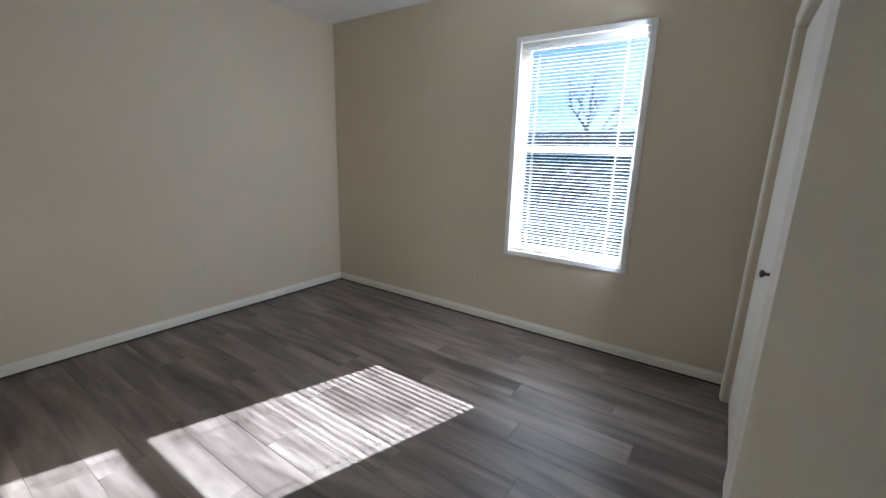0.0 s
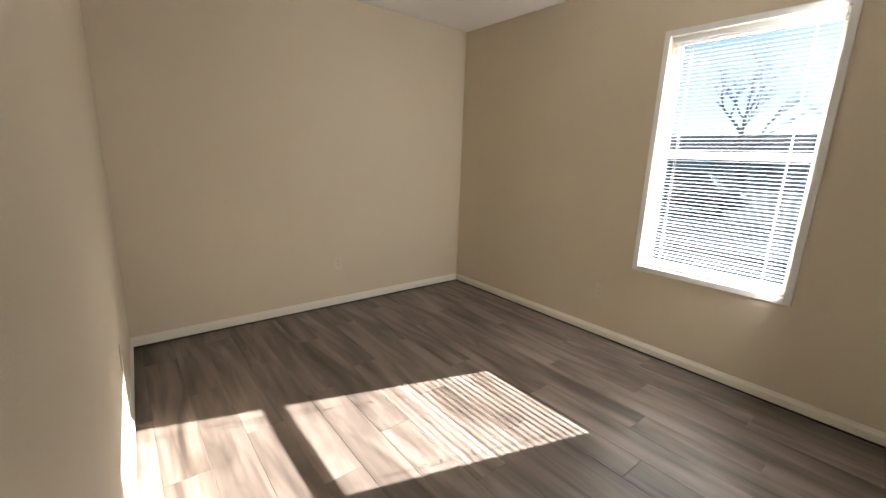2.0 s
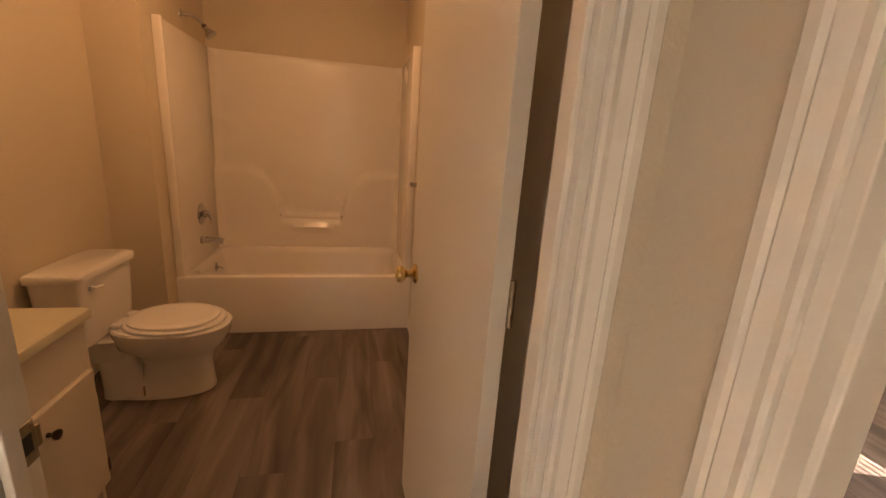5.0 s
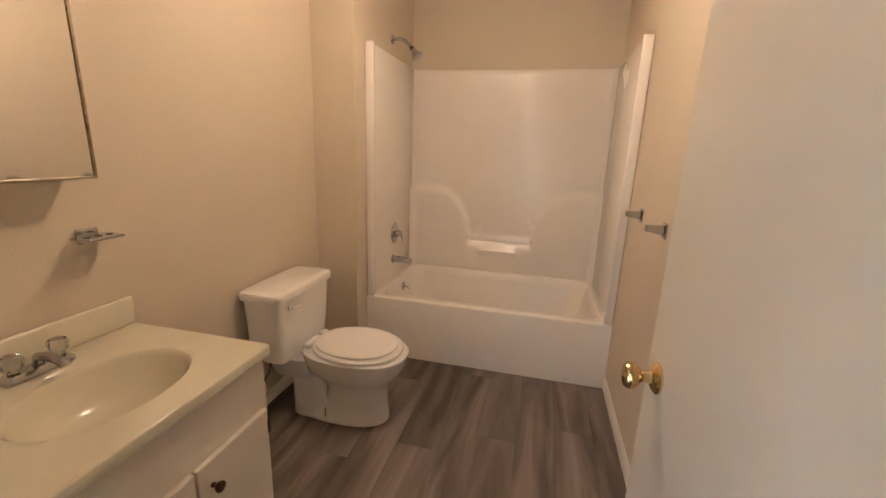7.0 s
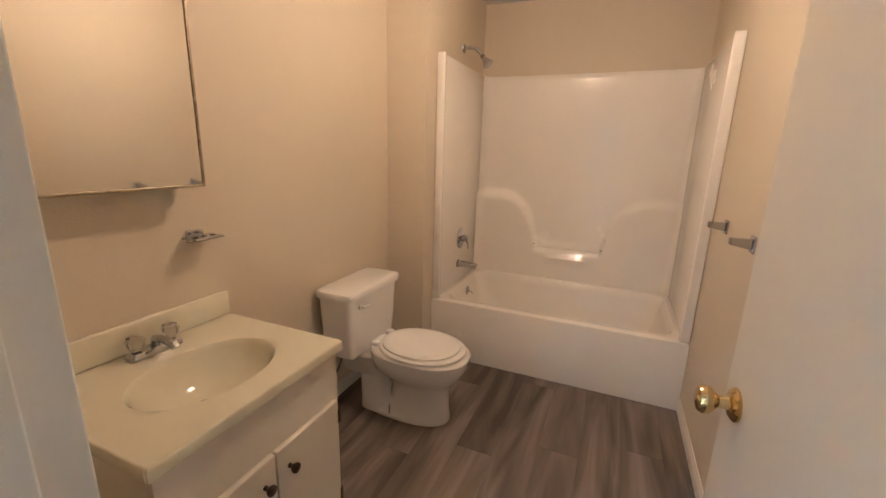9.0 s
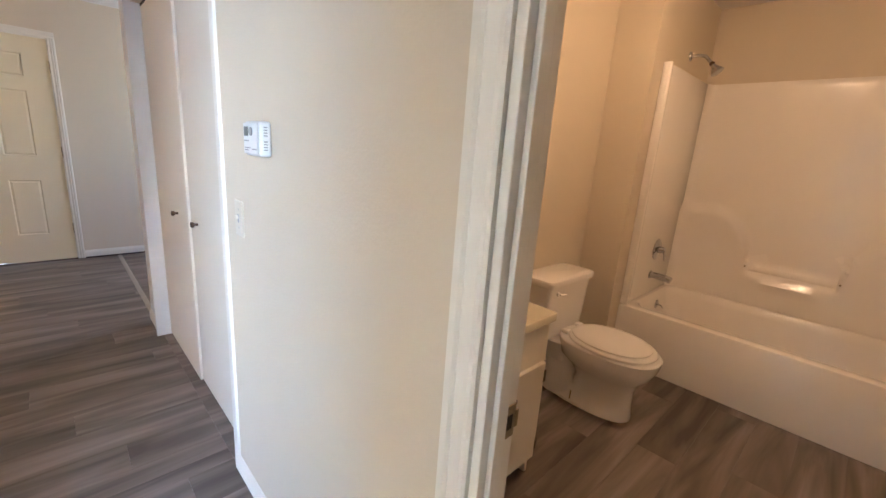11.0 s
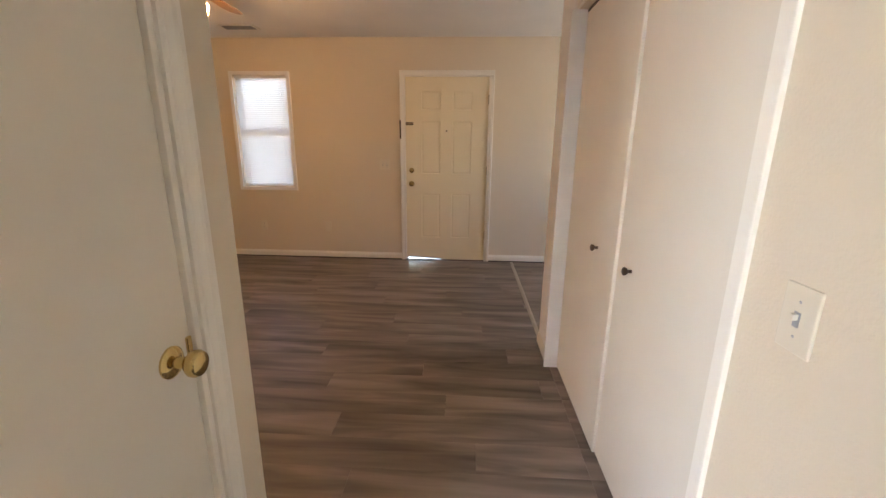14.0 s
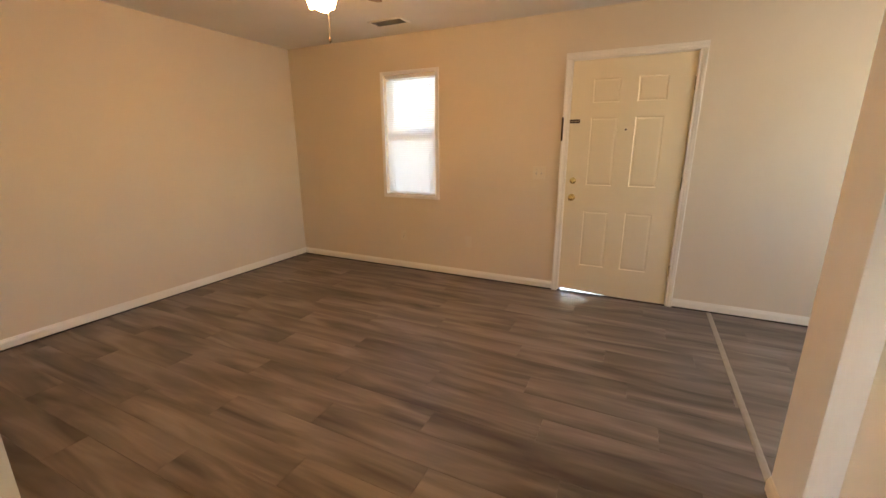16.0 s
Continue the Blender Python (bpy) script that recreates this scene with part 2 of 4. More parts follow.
def wall(name, axis, f0, f1, a0, a1, z1, openings=(), label="beige painted wall with fine orange-peel texture", material=None):
    """A wall along axis from a0 to a1, f0 to f1 thick, with openings (from, to, bottom, top) through it."""
    cuts = sorted({a0, a1, *[v for o in openings for v in o[:2]]})
    bm = bmesh.new()

    def piece(s, e, lo, hi):
        if hi - lo > 1e-4:
            add_box(bm, *((s, e, f0, f1) if axis == "x" else (f0, f1, s, e)), lo, hi)
    for s, e in zip(cuts, cuts[1:]):
        hole = [o for o in openings if o[0] <= s + 1e-6 and o[1] >= e - 1e-6]
        if hole:
            piece(s, e, 0, hole[0][2])
            piece(s, e, hole[0][3], z1)
        else:
            piece(s, e, 0, z1)
    return tagged(mesh_object(name, bm, material or WALL), label, "wall", kind="structure")


def moulding(name, section, p, q, out, material, parent=None, label=""):
    """A strip with the section (away from the wall, across) from p to q; out: the way it faces; across is square to both."""
    p, q, out = Vector(p), Vector(q), Vector(out)
    across = (q - p).normalized().cross(out)
    bm = bmesh.new()
    ends = [[bm.verts.new(e + out * a + across * b) for a, b in section] for e in (p, q)]
    k = len(section)
    for i in range(k):
        bm.faces.new((ends[0][i], ends[0][(i + 1) % k], ends[1][(i + 1) % k], ends[1][i]))
    bm.faces.new(ends[0][::-1])
    bm.faces.new(ends[1])
    ob = mesh_object(name, bm, material)
    if parent:
        ob.parent = parent
    return ob


BASE = [(0, 0), (0.013, 0), (0.013, 0.040), (0.010, 0.050), (0.006, 0.057), (0.004, 0.066), (0, 0.068)]


def baseboard(p, q, out):
    """Along the floor from p to q; out points into the room."""
    p, q, out = Vector((*p, 0.014)), Vector((*q, 0.014)), Vector((*out, 0))
    if (q - p).cross(out).z < 0:
        p, q = q, p
    b = moulding("baseboard", BASE, p, q, out, TRIM)
    # painted dark strip stands in for shade in the gap below the board
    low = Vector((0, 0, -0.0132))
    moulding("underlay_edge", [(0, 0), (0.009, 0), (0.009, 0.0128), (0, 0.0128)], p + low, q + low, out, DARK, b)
    return tagged(b, "cream painted wooden baseboard along the wall", "baseboard", kind="structure")


def casing_profile(w):
    return [(0, 0), (0.010, 0), (0.013, 0.006), (0.011, 0.016), (0.013, 0.022), (0.016, w * 0.55), (0.013, w * 0.62), (0.017, w * 0.72), (0.017, w - 0.004), (0.013, w), (0, w)]


def casing(axis, face, out, a0, a1, top, w=0.062, parent=None):
    """Moulded trim round an opening a0 to a1 of the given top, on the wall face at face, facing out (+1 or -1) across axis."""
    o = Vector((0, out, 0)) if axis == "x" else Vector((out, 0, 0))

    def pt(a, z):
        return Vector((a, face, z)) if axis == "x" else Vector((face, a, z))
    for s, e, away in ((pt(a0, 0.003), pt(a0, top), -1), (pt(a1, 0.003), pt(a1, top), 1)):
        along = (pt(1, 0) - pt(0, 0)) * away
        if (e - s).normalized().cross(o).dot(along) < 0:
            s, e = e, s
        moulding("trim", casing_profile(w), s, e, o, TRIM, parent)
    s, e = pt(a0 - w, top), pt(a1 + w, top)
    if (e - s).normalized().cross(o).z < 0:
        s, e = e, s
    moulding("trim", casing_profile(w), s, e, o, TRIM, parent)


def knob_set(parent, at, out, material=BRASS, size=1.0, name="door_knob"):
    """A round door knob with its rosette; out is a unit vector away from the leaf."""
    prof = [(0.001, 0), (0.033, 0), (0.033, 0.004), (0.026, 0.010), (0.013, 0.013), (0.011, 0.030), (0.018, 0.036), (0.027, 0.046), (0.028, 0.056), (0.024, 0.064), (0.012, 0.068), (0.001, 0.068)]
    bm = lathe([(r * size, h * size) for r, h in prof], 28, "z")
    bm.transform(Matrix.Translation(at) @ Vector(out).to_track_quat("Z", "Y").to_matrix().to_4x4())
    return part(name, bm, material, parent, "polished brass round knob" if material is BRASS else "small dark metal knob", True)


def small_knob(parent, at, out):
    prof = [(0.001, 0), (0.007, 0), (0.006, 0.012), (0.012, 0.017), (0.0155, 0.024), (0.0145, 0.029), (0.008, 0.032), (0.001, 0.032)]
    bm = lathe(prof, 20, "z")
    bm.transform(Matrix.Translation(at) @ Vector(out).to_track_quat("Z", "Y").to_matrix().to_4x4())
    return part("knob", bm, BRONZE, parent, "small dark bronze knob", True)


# ---- structure ----
H, HB = 2.44, 2.62
BX1, BY0, BY1 = 3.43, -3.30, -0.205      # bedroom
HY = -0.105                               # hall face of the bedroom wall
HX0, HX1 = -0.70, 0.425                   # hall
LX0, LY0, LY1 = -4.04, 2.09, 5.80         # living room
WX0, WX1, WZ0, WZ1 = 0.533, 1.388, 0.658, 2.203   # bedroom window opening
VX0, VX1, VZ0, VZ1 = -2.735, -2.125, 0.845, 2.065  # living room window opening

wall("wall_bedroom_window", "x", BY0 - 0.15, BY0, -1.12, BX1 + 0.12, HB, [(WX0, WX1, WZ0, WZ1)])
wall("wall_bedroom_side", "y", BX1, BX1 + 0.12, BY0, BY1, HB)
dw = wall("wall_bedroom_door", "x", BY1, HY, -1.12, 3.72, HB, [(-0.56, 0.205, 0, 2.05)])
for v in dw.data.vertices:                # the bedroom face is skewed to fit the camera's view
    if abs(v.co.y - BY1) < 1e-4 and v.co.x > 0.21:
        v.co.y = BY1 - 0.030 * (v.co.x - 0.205)
wall("wall_bedroom_closet", "y", -0.275, -0.165, BY0, -1.31, HB, [(-3.09, -1.40, 0, 2.05)])
wall("wall_bedroom_closet_end", "x", -1.31, -1.20, -1.0, -0.092, HB)
wall("wall_bedroom_back", "y", -1.12, -1.0, BY0, BY1, HB)
wall("wall_hall_bath", "y", HX1, 0.50, HY, 1.95, H, [(0.0, 0.735, 0, 2.05)])
wall("wall_hall_closet_head", "y", HX1, 0.54, 1.95, 3.45, H, [(1.95, 3.45, 0, 2.01)])
wall("wall_closet_end", "y", 0.41, 0.60, 3.45, 3.77, H, label="white painted end of the closet wall", material=VINYL)
wall("wall_closet_back", "y", 1.20, 1.30, 1.79, 3.77, H)
wall("wall_kitchen_side", "x", 3.67, 3.77, 0.60, 2.90, H)
wall("wall_hall_left", "y", HX0 - 0.12, HX0, HY, LY0, H, [(0.42, 1.18, 0, 2.05), (1.325, 1.915, 0, 2.05)])
# unseen side room, its window placed so daylight falls on the hall wall
wall("wall_side_room_end", "y", -3.45, -3.30, HY, 1.97, H)
wall("wall_side_room_window", "x", HY - 0.12, HY, -3.45, -1.12, H, [(-2.35, -1.15, 0.65, 2.10)])
wall("wall_living_back", "x", LY0 - 0.12, LY0, LX0, HX0 - 0.12, H)
wall("wall_living_left", "y", LX0 - 0.12, LX0, LY0 - 0.12, LY1, H)
wall("wall_front", "x", LY1, LY1 + 0.15, LX0 - 0.12, 3.02, H, [(VX0, VX1, VZ0, VZ1), (-0.825, 0.108, 0, 2.062)])
# the window opening here is unseen, added to let its lamp in
wall("wall_kitchen_right", "y", 2.90, 3.02, 3.67, LY1, H, [(4.25, 5.25, 1.10, 2.10)])
wall("wall_bath_left", "x", 1.67, 1.79, 0.50, 3.72, H)
wall("wall_bath_wing", "y", 2.57, 2.68, 1.415, 1.67, H)
wall("wall_bath_valve", "x", 1.415, 1.50, 2.68, 3.60, H)
wall("wall_bath_back", "y", 3.60, 3.72, HY, 1.67, H)


def ceiling(name, x0, x1, y0, y1, z):
    tagged(mesh_object(name, box(x0, x1, y0, y1, z, z + 0.08), CEIL), "off-white lightly textured painted ceiling", "ceiling", kind="structure")


ceiling("ceiling_bedroom", -1.12, BX1 + 0.12, BY0 - 0.15, HY, HB)
ceiling("ceiling_hall_bath", -3.45, 3.72, HY, 1.97, H)
ceiling("ceiling_living", LX0 - 0.12, 3.02, 1.97, LY1 + 0.15, H)

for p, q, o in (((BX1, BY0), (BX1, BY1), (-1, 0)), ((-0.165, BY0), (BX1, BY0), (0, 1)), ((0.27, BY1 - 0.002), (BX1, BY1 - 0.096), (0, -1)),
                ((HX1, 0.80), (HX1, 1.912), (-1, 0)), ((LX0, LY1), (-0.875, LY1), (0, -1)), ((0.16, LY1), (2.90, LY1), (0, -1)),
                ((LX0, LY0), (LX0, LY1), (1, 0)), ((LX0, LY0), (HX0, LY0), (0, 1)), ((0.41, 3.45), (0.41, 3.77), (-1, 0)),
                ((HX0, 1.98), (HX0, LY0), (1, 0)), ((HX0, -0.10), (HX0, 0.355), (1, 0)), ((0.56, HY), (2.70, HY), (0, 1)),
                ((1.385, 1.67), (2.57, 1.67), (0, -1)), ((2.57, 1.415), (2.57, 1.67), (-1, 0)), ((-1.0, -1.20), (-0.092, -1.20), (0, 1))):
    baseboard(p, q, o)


# ---- windows ----
def window(name, x0, x1, z0, z1, face, out, depth, label, rail_z, glass):
    """A vinyl single-hung window in the wall whose room face is at y = face; out: +1 or -1, away from the room."""
    w = empty(name, ((x0 + x1) / 2, face, z0))
    hw, hh = (x1 - x0) / 2, z1 - z0
    rz = rail_z - z0

    def ys(a, b):
        return (min(out * a, out * b), max(out * a, out * b))
    f, g = 0.035, depth - 0.05
    for n, b in (("jamb", (-hw, -hw + f)), ("jamb", (hw - f, hw))):
        part(n, box(*b, *ys(g, depth + 0.012), 0, hh, 0.003), VINYL, w)
    part("frame_head", box(-hw + f, hw - f, *ys(g, depth + 0.012), hh - f, hh, 0.003), VINYL, w)
    part("frame_sill", box(-hw + f, hw - f, *ys(g, depth + 0.012), 0, f, 0.003), VINYL, w)
    part("meeting_rail", box(-hw + f, hw - f, *ys(g - 0.012, depth - 0.008), rz - 0.024, rz + 0.024, 0.004), VINYL, w)
    for zz in ((f, rz - 0.024), (rz + 0.024, hh - f)):
        p = part("pane", box(-hw + f, hw - f, *ys(depth - 0.022, depth - 0.018), *zz), glass, w)
        p.visible_shadow = False
    # painted return and trim that stands round the opening on the room side
    t = 0.038
    for n, b in (("side_trim", (-hw - t, -hw, -t, hh + t)), ("side_trim", (hw, hw + t, -t, hh + t)), ("head_trim", (-hw, hw, hh, hh + t)), ("window_sill", (-hw, hw, -t, 0))):
        part(n, box(b[0], b[1], *ys(-0.014, 0.004), b[2], b[3], 0.003), VINYL, w)
    return tagged(w, label, "window", kind="structure")


window("window_1", WX0, WX1, WZ0, WZ1, BY0, -1, 0.15, "white vinyl single-hung window with daylight behind blinds", 1.455, PANE)
window("window_2", VX0, VX1, VZ0, VZ1, LY1, 1, 0.15, "white vinyl single-hung window beside the front door", 1.465, PANE2)


def blind(name, x0, x1, z0, z1, y, pitch, tilt, material, label):
    """A venetian blind: head rail, slats, bottom rail, ladder cords and a wand."""
    b = empty(name, ((x0 + x1) / 2, y, z0))
    hw, hh = (x1 - x0) / 2 - 0.004, z1 - z0
    part("head_rail", box(-hw, hw, -0.018, 0.018, hh - 0.034, hh - 0.002, 0.003), VINYL, b)
    part("bottom_rail", box(-hw, hw, -0.012, 0.012, 0.004, 0.020, 0.004), VINYL, b)
    me = None
    count = int((hh - 0.06) / pitch)
    rnd = random.Random(5)
    for i in range(count):
        if me is None:
            bm = bmesh.new()
            prof = [(-0.0125, 0), (-0.006, 0.0016), (0, 0.0021), (0.006, 0.0016), (0.0125, 0)]
            rows = [[bm.verts.new((x, u, v)) for u, v in prof] for x in (-hw, hw)]
            for k in range(4):
                bm.faces.new((rows[0][k], rows[0][k + 1], rows[1][k + 1], rows[1][k]))
            s = part("slat", bm, material, b)
            me = s.data
        else:
            s = new("slat", me)
            s.parent = b
        s.matrix_basis = pose(0, 0, 0.030 + pitch * (i + 0.5), tilt + rnd.uniform(-1.5, 1.5), rnd.uniform(-0.12, 0.12), 0)
    for x in (-hw * 0.72, hw * 0.72):
        part("ladder_cord", box(x - 0.0012, x + 0.0012, 0.013, 0.0145, 0.01, hh - 0.03), VINYL, b)
        part("ladder_cord", box(x - 0.0012, x + 0.0012, -0.0145, -0.013, 0.01, hh - 0.03), VINYL, b)
    return tagged(b, label, "blind")


bl1 = blind("window_blind", WX0 + 0.004, WX1 - 0.004, WZ0, WZ1, BY0 - 0.035, 0.0232, -7, SLAT, "white horizontal slat blind lowered and half open")
part("tilt_wand", tube([(0.34, 0.024, 1.48), (0.342, 0.026, 1.0), (0.345, 0.024, 0.62)], 0.004, 8), CLEAR, bl1)
bl2 = blind("window_blind", VX0 + 0.004, VX1 - 0.004, VZ0, VZ1, LY1 + 0.035, 0.0215, 62, SLAT2, "white horizontal slat blind lowered and closed")


# ---- doors ----
def jambs(axis, f0, f1, a0, a1, top, parent, stop_at, t=0.018):
    """Lining of an opening with a stop moulding."""
    def bx(s, e, lo, hi, g0=f0, g1=f1):
        return box(*((s, e, g0, g1) if axis == "x" else (g0, g1, s, e)), lo, hi, 0.002)
    e = 0.002
    part("jamb", bx(a0, a0 + t, 0.003, top, f0 - e, f1 + e), TRIM, parent)
    part("jamb", bx(a1 - t, a1, 0.003, top, f0 - e, f1 + e), TRIM, parent)
    part("head_jamb", bx(a0 + t, a1 - t, top - t, top, f0 - e, f1 + e), TRIM, parent)
    if stop_at is not None:
        s0, s1 = stop_at
        part("stop", bx(a0 + t, a0 + t + 0.011, 0.003, top - t, s0, s1), TRIM, parent)
        part("stop", bx(a1 - t - 0.011, a1 - t, 0.003, top - t, s0, s1), TRIM, parent)
        part("stop", bx(a0 + t + 0.011, a1 - t - 0.011, top - t - 0.011, top - t, s0, s1), TRIM, parent)


def strike(parent, at, axis):
    """A strike plate with its latch hole, in a jamb whose face is square to axis."""
    x, y, z = at
    if axis == "x":
        bm = box(x - 0.002, x + 0.001, y - 0.016, y + 0.016, z - 0.030, z + 0.030, 0.0008)
        hole = box(x - 0.003, x + 0.0008, y - 0.008, y + 0.008, z - 0.013, z + 0.013)
        lip = box(x - 0.003, x + 0.001, y - 0.024, y - 0.016, z - 0.016, z + 0.016, 0.001)
    else:
        bm = box(x - 0.016, x + 0.016, y - 0.002, y + 0.001, z - 0.030, z + 0.030, 0.0008)
        hole = box(x - 0.008, x + 0.008, y - 0.003, y + 0.0008, z - 0.013, z + 0.013)
        lip = box(x + 0.016, x + 0.024, y - 0.003, y + 0.001, z - 0.016, z + 0.016, 0.001)
    s = part("strike_plate", bm, OLDBRASS, parent, "tarnished brass strike plate")
    part("latch_hole", hole, DARK, s)
    part("strike_lip", lip, OLDBRASS, s)


bed_frame = tagged(empty("door_frame_bedroom"), "cream painted bedroom doorway trim, door out of sight", "door frame", kind="structure")
jambs("x", BY1, HY, -0.56, 0.205, 2.05, bed_frame, (-0.165, -0.135))
casing("x", BY1, -1, -0.56, 0.205, 2.05, 0.062, bed_frame)
casing("x", HY, 1, -0.56, 0.205, 2.05, 0.062, bed_frame)
strike(bed_frame, (0.186, -0.185, 0.91), "x")

bath_frame = tagged(empty("door_frame_bathroom"), "cream painted bathroom doorway trim with brass strike plate", "door frame", kind="structure")
jambs("y", HX1, 0.50, 0.0, 0.735, 2.05, bath_frame, (0.440, 0.466))
casing("y", HX1, -1, 0.0, 0.735, 2.05, 0.062, bath_frame)
strike(bath_frame, (0.482, 0.716, 0.92), "y")

side_frame = tagged(empty("door_frame_unseen_room"), "cream painted doorway trim of the unseen, added side room", "door frame", kind="structure")
jambs("y", HX0 - 0.12, HX0, 0.42, 1.18, 2.05, side_frame, None)
casing("y", HX0, 1, 0.42, 1.18, 2.05, 0.062, side_frame)

# bathroom door, open into the room
bd = empty("door_bathroom", (0.580, 0.028, 0.0), 3.3)
leaf = part("door_leaf", box(0, 0.694, -0.001, 0.034, 0.012, 2.025, 0.002), DOOR, bd)
knob_set(bd, (0.633, 0.034, 0.915), (0, 1, 0))
knob_set(bd, (0.633, -0.001, 0.915), (0, -1, 0))
part("latch_plate", box(0.6935, 0.6952, 0.005, 0.028, 0.885, 0.945, 0.0005), OLDBRASS, bd)
for z in (0.2, 1.02, 1.82):
    part("hinge", lathe([(0.001, 0), (0.006, 0), (0.006, 0.09), (0.001, 0.09)], 12, "z", (-0.004, -0.004, z)), OLDBRASS, bd, "tarnished brass hinge", True)
tagged(bd, "cream flush bathroom door standing open with brass knob", "door", kind="structure")

# hall utility door with its air grille, closed
hd = empty("door_utility")
jambs("y", HX0 - 0.12, HX0, 1.325, 1.915, 2.05, hd, None)
casing("y", HX0, 1, 1.325, 1.915, 2.05, 0.062, hd)
part("door_leaf", box(HX0 - 0.045, HX0 - 0.010, 1.345, 1.895, 0.012, 2.03, 0.002), DOOR, hd)
knob_set(hd, (HX0 - 0.010, 1.832, 0.915), (1, 0, 0))
part("latch", box(HX0 - 0.012, HX0 - 0.004, 1.880, 1.893, 0.885, 0.945, 0.002), BRASS, hd)
gr = part("air_grille", box(HX0 - 0.012, HX0 - 0.003, 1.400, 1.425, 0.075, 0.475, 0.002), TRIM, hd, "cream metal return-air grille")
for b in ((1.80, 1.825, 0.075, 0.475), (1.425, 1.80, 0.45, 0.475), (1.425, 1.80, 0.075, 0.10)):
    part("grille_frame", box(HX0 - 0.012, HX0 - 0.003, *b, 0.002), TRIM, gr)
part("grille_bar", box(HX0 - 0.010, HX0 - 0.002, 1.607, 1.619, 0.10, 0.45, 0.002), TRIM, gr)
part("grille_back", box(HX0 - 0.0099, HX0 - 0.009, 1.425, 1.80, 0.10, 0.45), GREYP, gr)
fin = None
for i in range(34):
    z = 0.105 + i * 0.0102
    if fin is None:
        f_ = part("grille_fin", box(-0.0025, 0.0025, 1.425, 1.80, -0.003, 0.003), GRILLE, gr)
        fin = f_.data
    else:
        f_ = new("grille_fin", fin)
        f_.parent = gr
    f_.matrix_basis = pose(HX0 - 0.006, 0, z, 0, 35, 0)
tagged(hd, "cream flush utility door with brass knob and return-air grille", "door", kind="structure")

# hall closet: two flush leaves
cl = empty("door_hall_closet")
CX = 0.462
part("door_leaf", box(CX + 0.016, CX + 0.046, 1.955, 2.700, 0.014, 1.995, 0.003), DOOR, cl)
part("door_leaf", box(CX + 0.004, CX + 0.034, 2.7015, 3.435, 0.014, 1.995, 0.003), DOOR, cl)
small_knob(cl, (CX + 0.016, 2.565, 0.908), (-1, 0, 0))
small_knob(cl, (CX + 0.004, 2.915, 0.908), (-1, 0, 0))
part("track", box(0.465, 0.52, 1.955, 3.435, 1.996, 2.010, 0.001), DARK, cl)
part("side_casing", box(HX1 - 0.011, HX1 + 0.11, 1.912, 1.953, 0.003, 2.075, 0.003), TRIM, cl)
part("side_jamb", box(0.386, 0.54, 3.436, 3.4495, 0.003, 2.010, 0.002), VINYL, cl)
part("head_casing", box(HX1 - 0.016, HX1 - 0.001, 1.953, 3.436, 2.010, 2.072, 0.003), TRIM, cl)
tagged(cl, "pair of cream flush closet doors with dark knobs", "closet door", kind="structure")

# bedroom closet
bc = empty("door_bedroom_closet")
part("door_leaf", box(-0.225, -0.195, -3.085, -2.32, 0.014, 2.03, 0.003), DOOR, bc)
part("door_leaf", box(-0.210, -0.180, -2.31, -1.405, 0.014, 2.03, 0.003), DOOR, bc)
small_knob(bc, (-0.180, -2.27, 0.985), (1, 0, 0))
casing("y", -0.165, 1, -3.09, -1.40, 2.05, 0.066, bc)
tagged(bc, "cream flush sliding closet doors with small knob", "closet door", kind="structure")


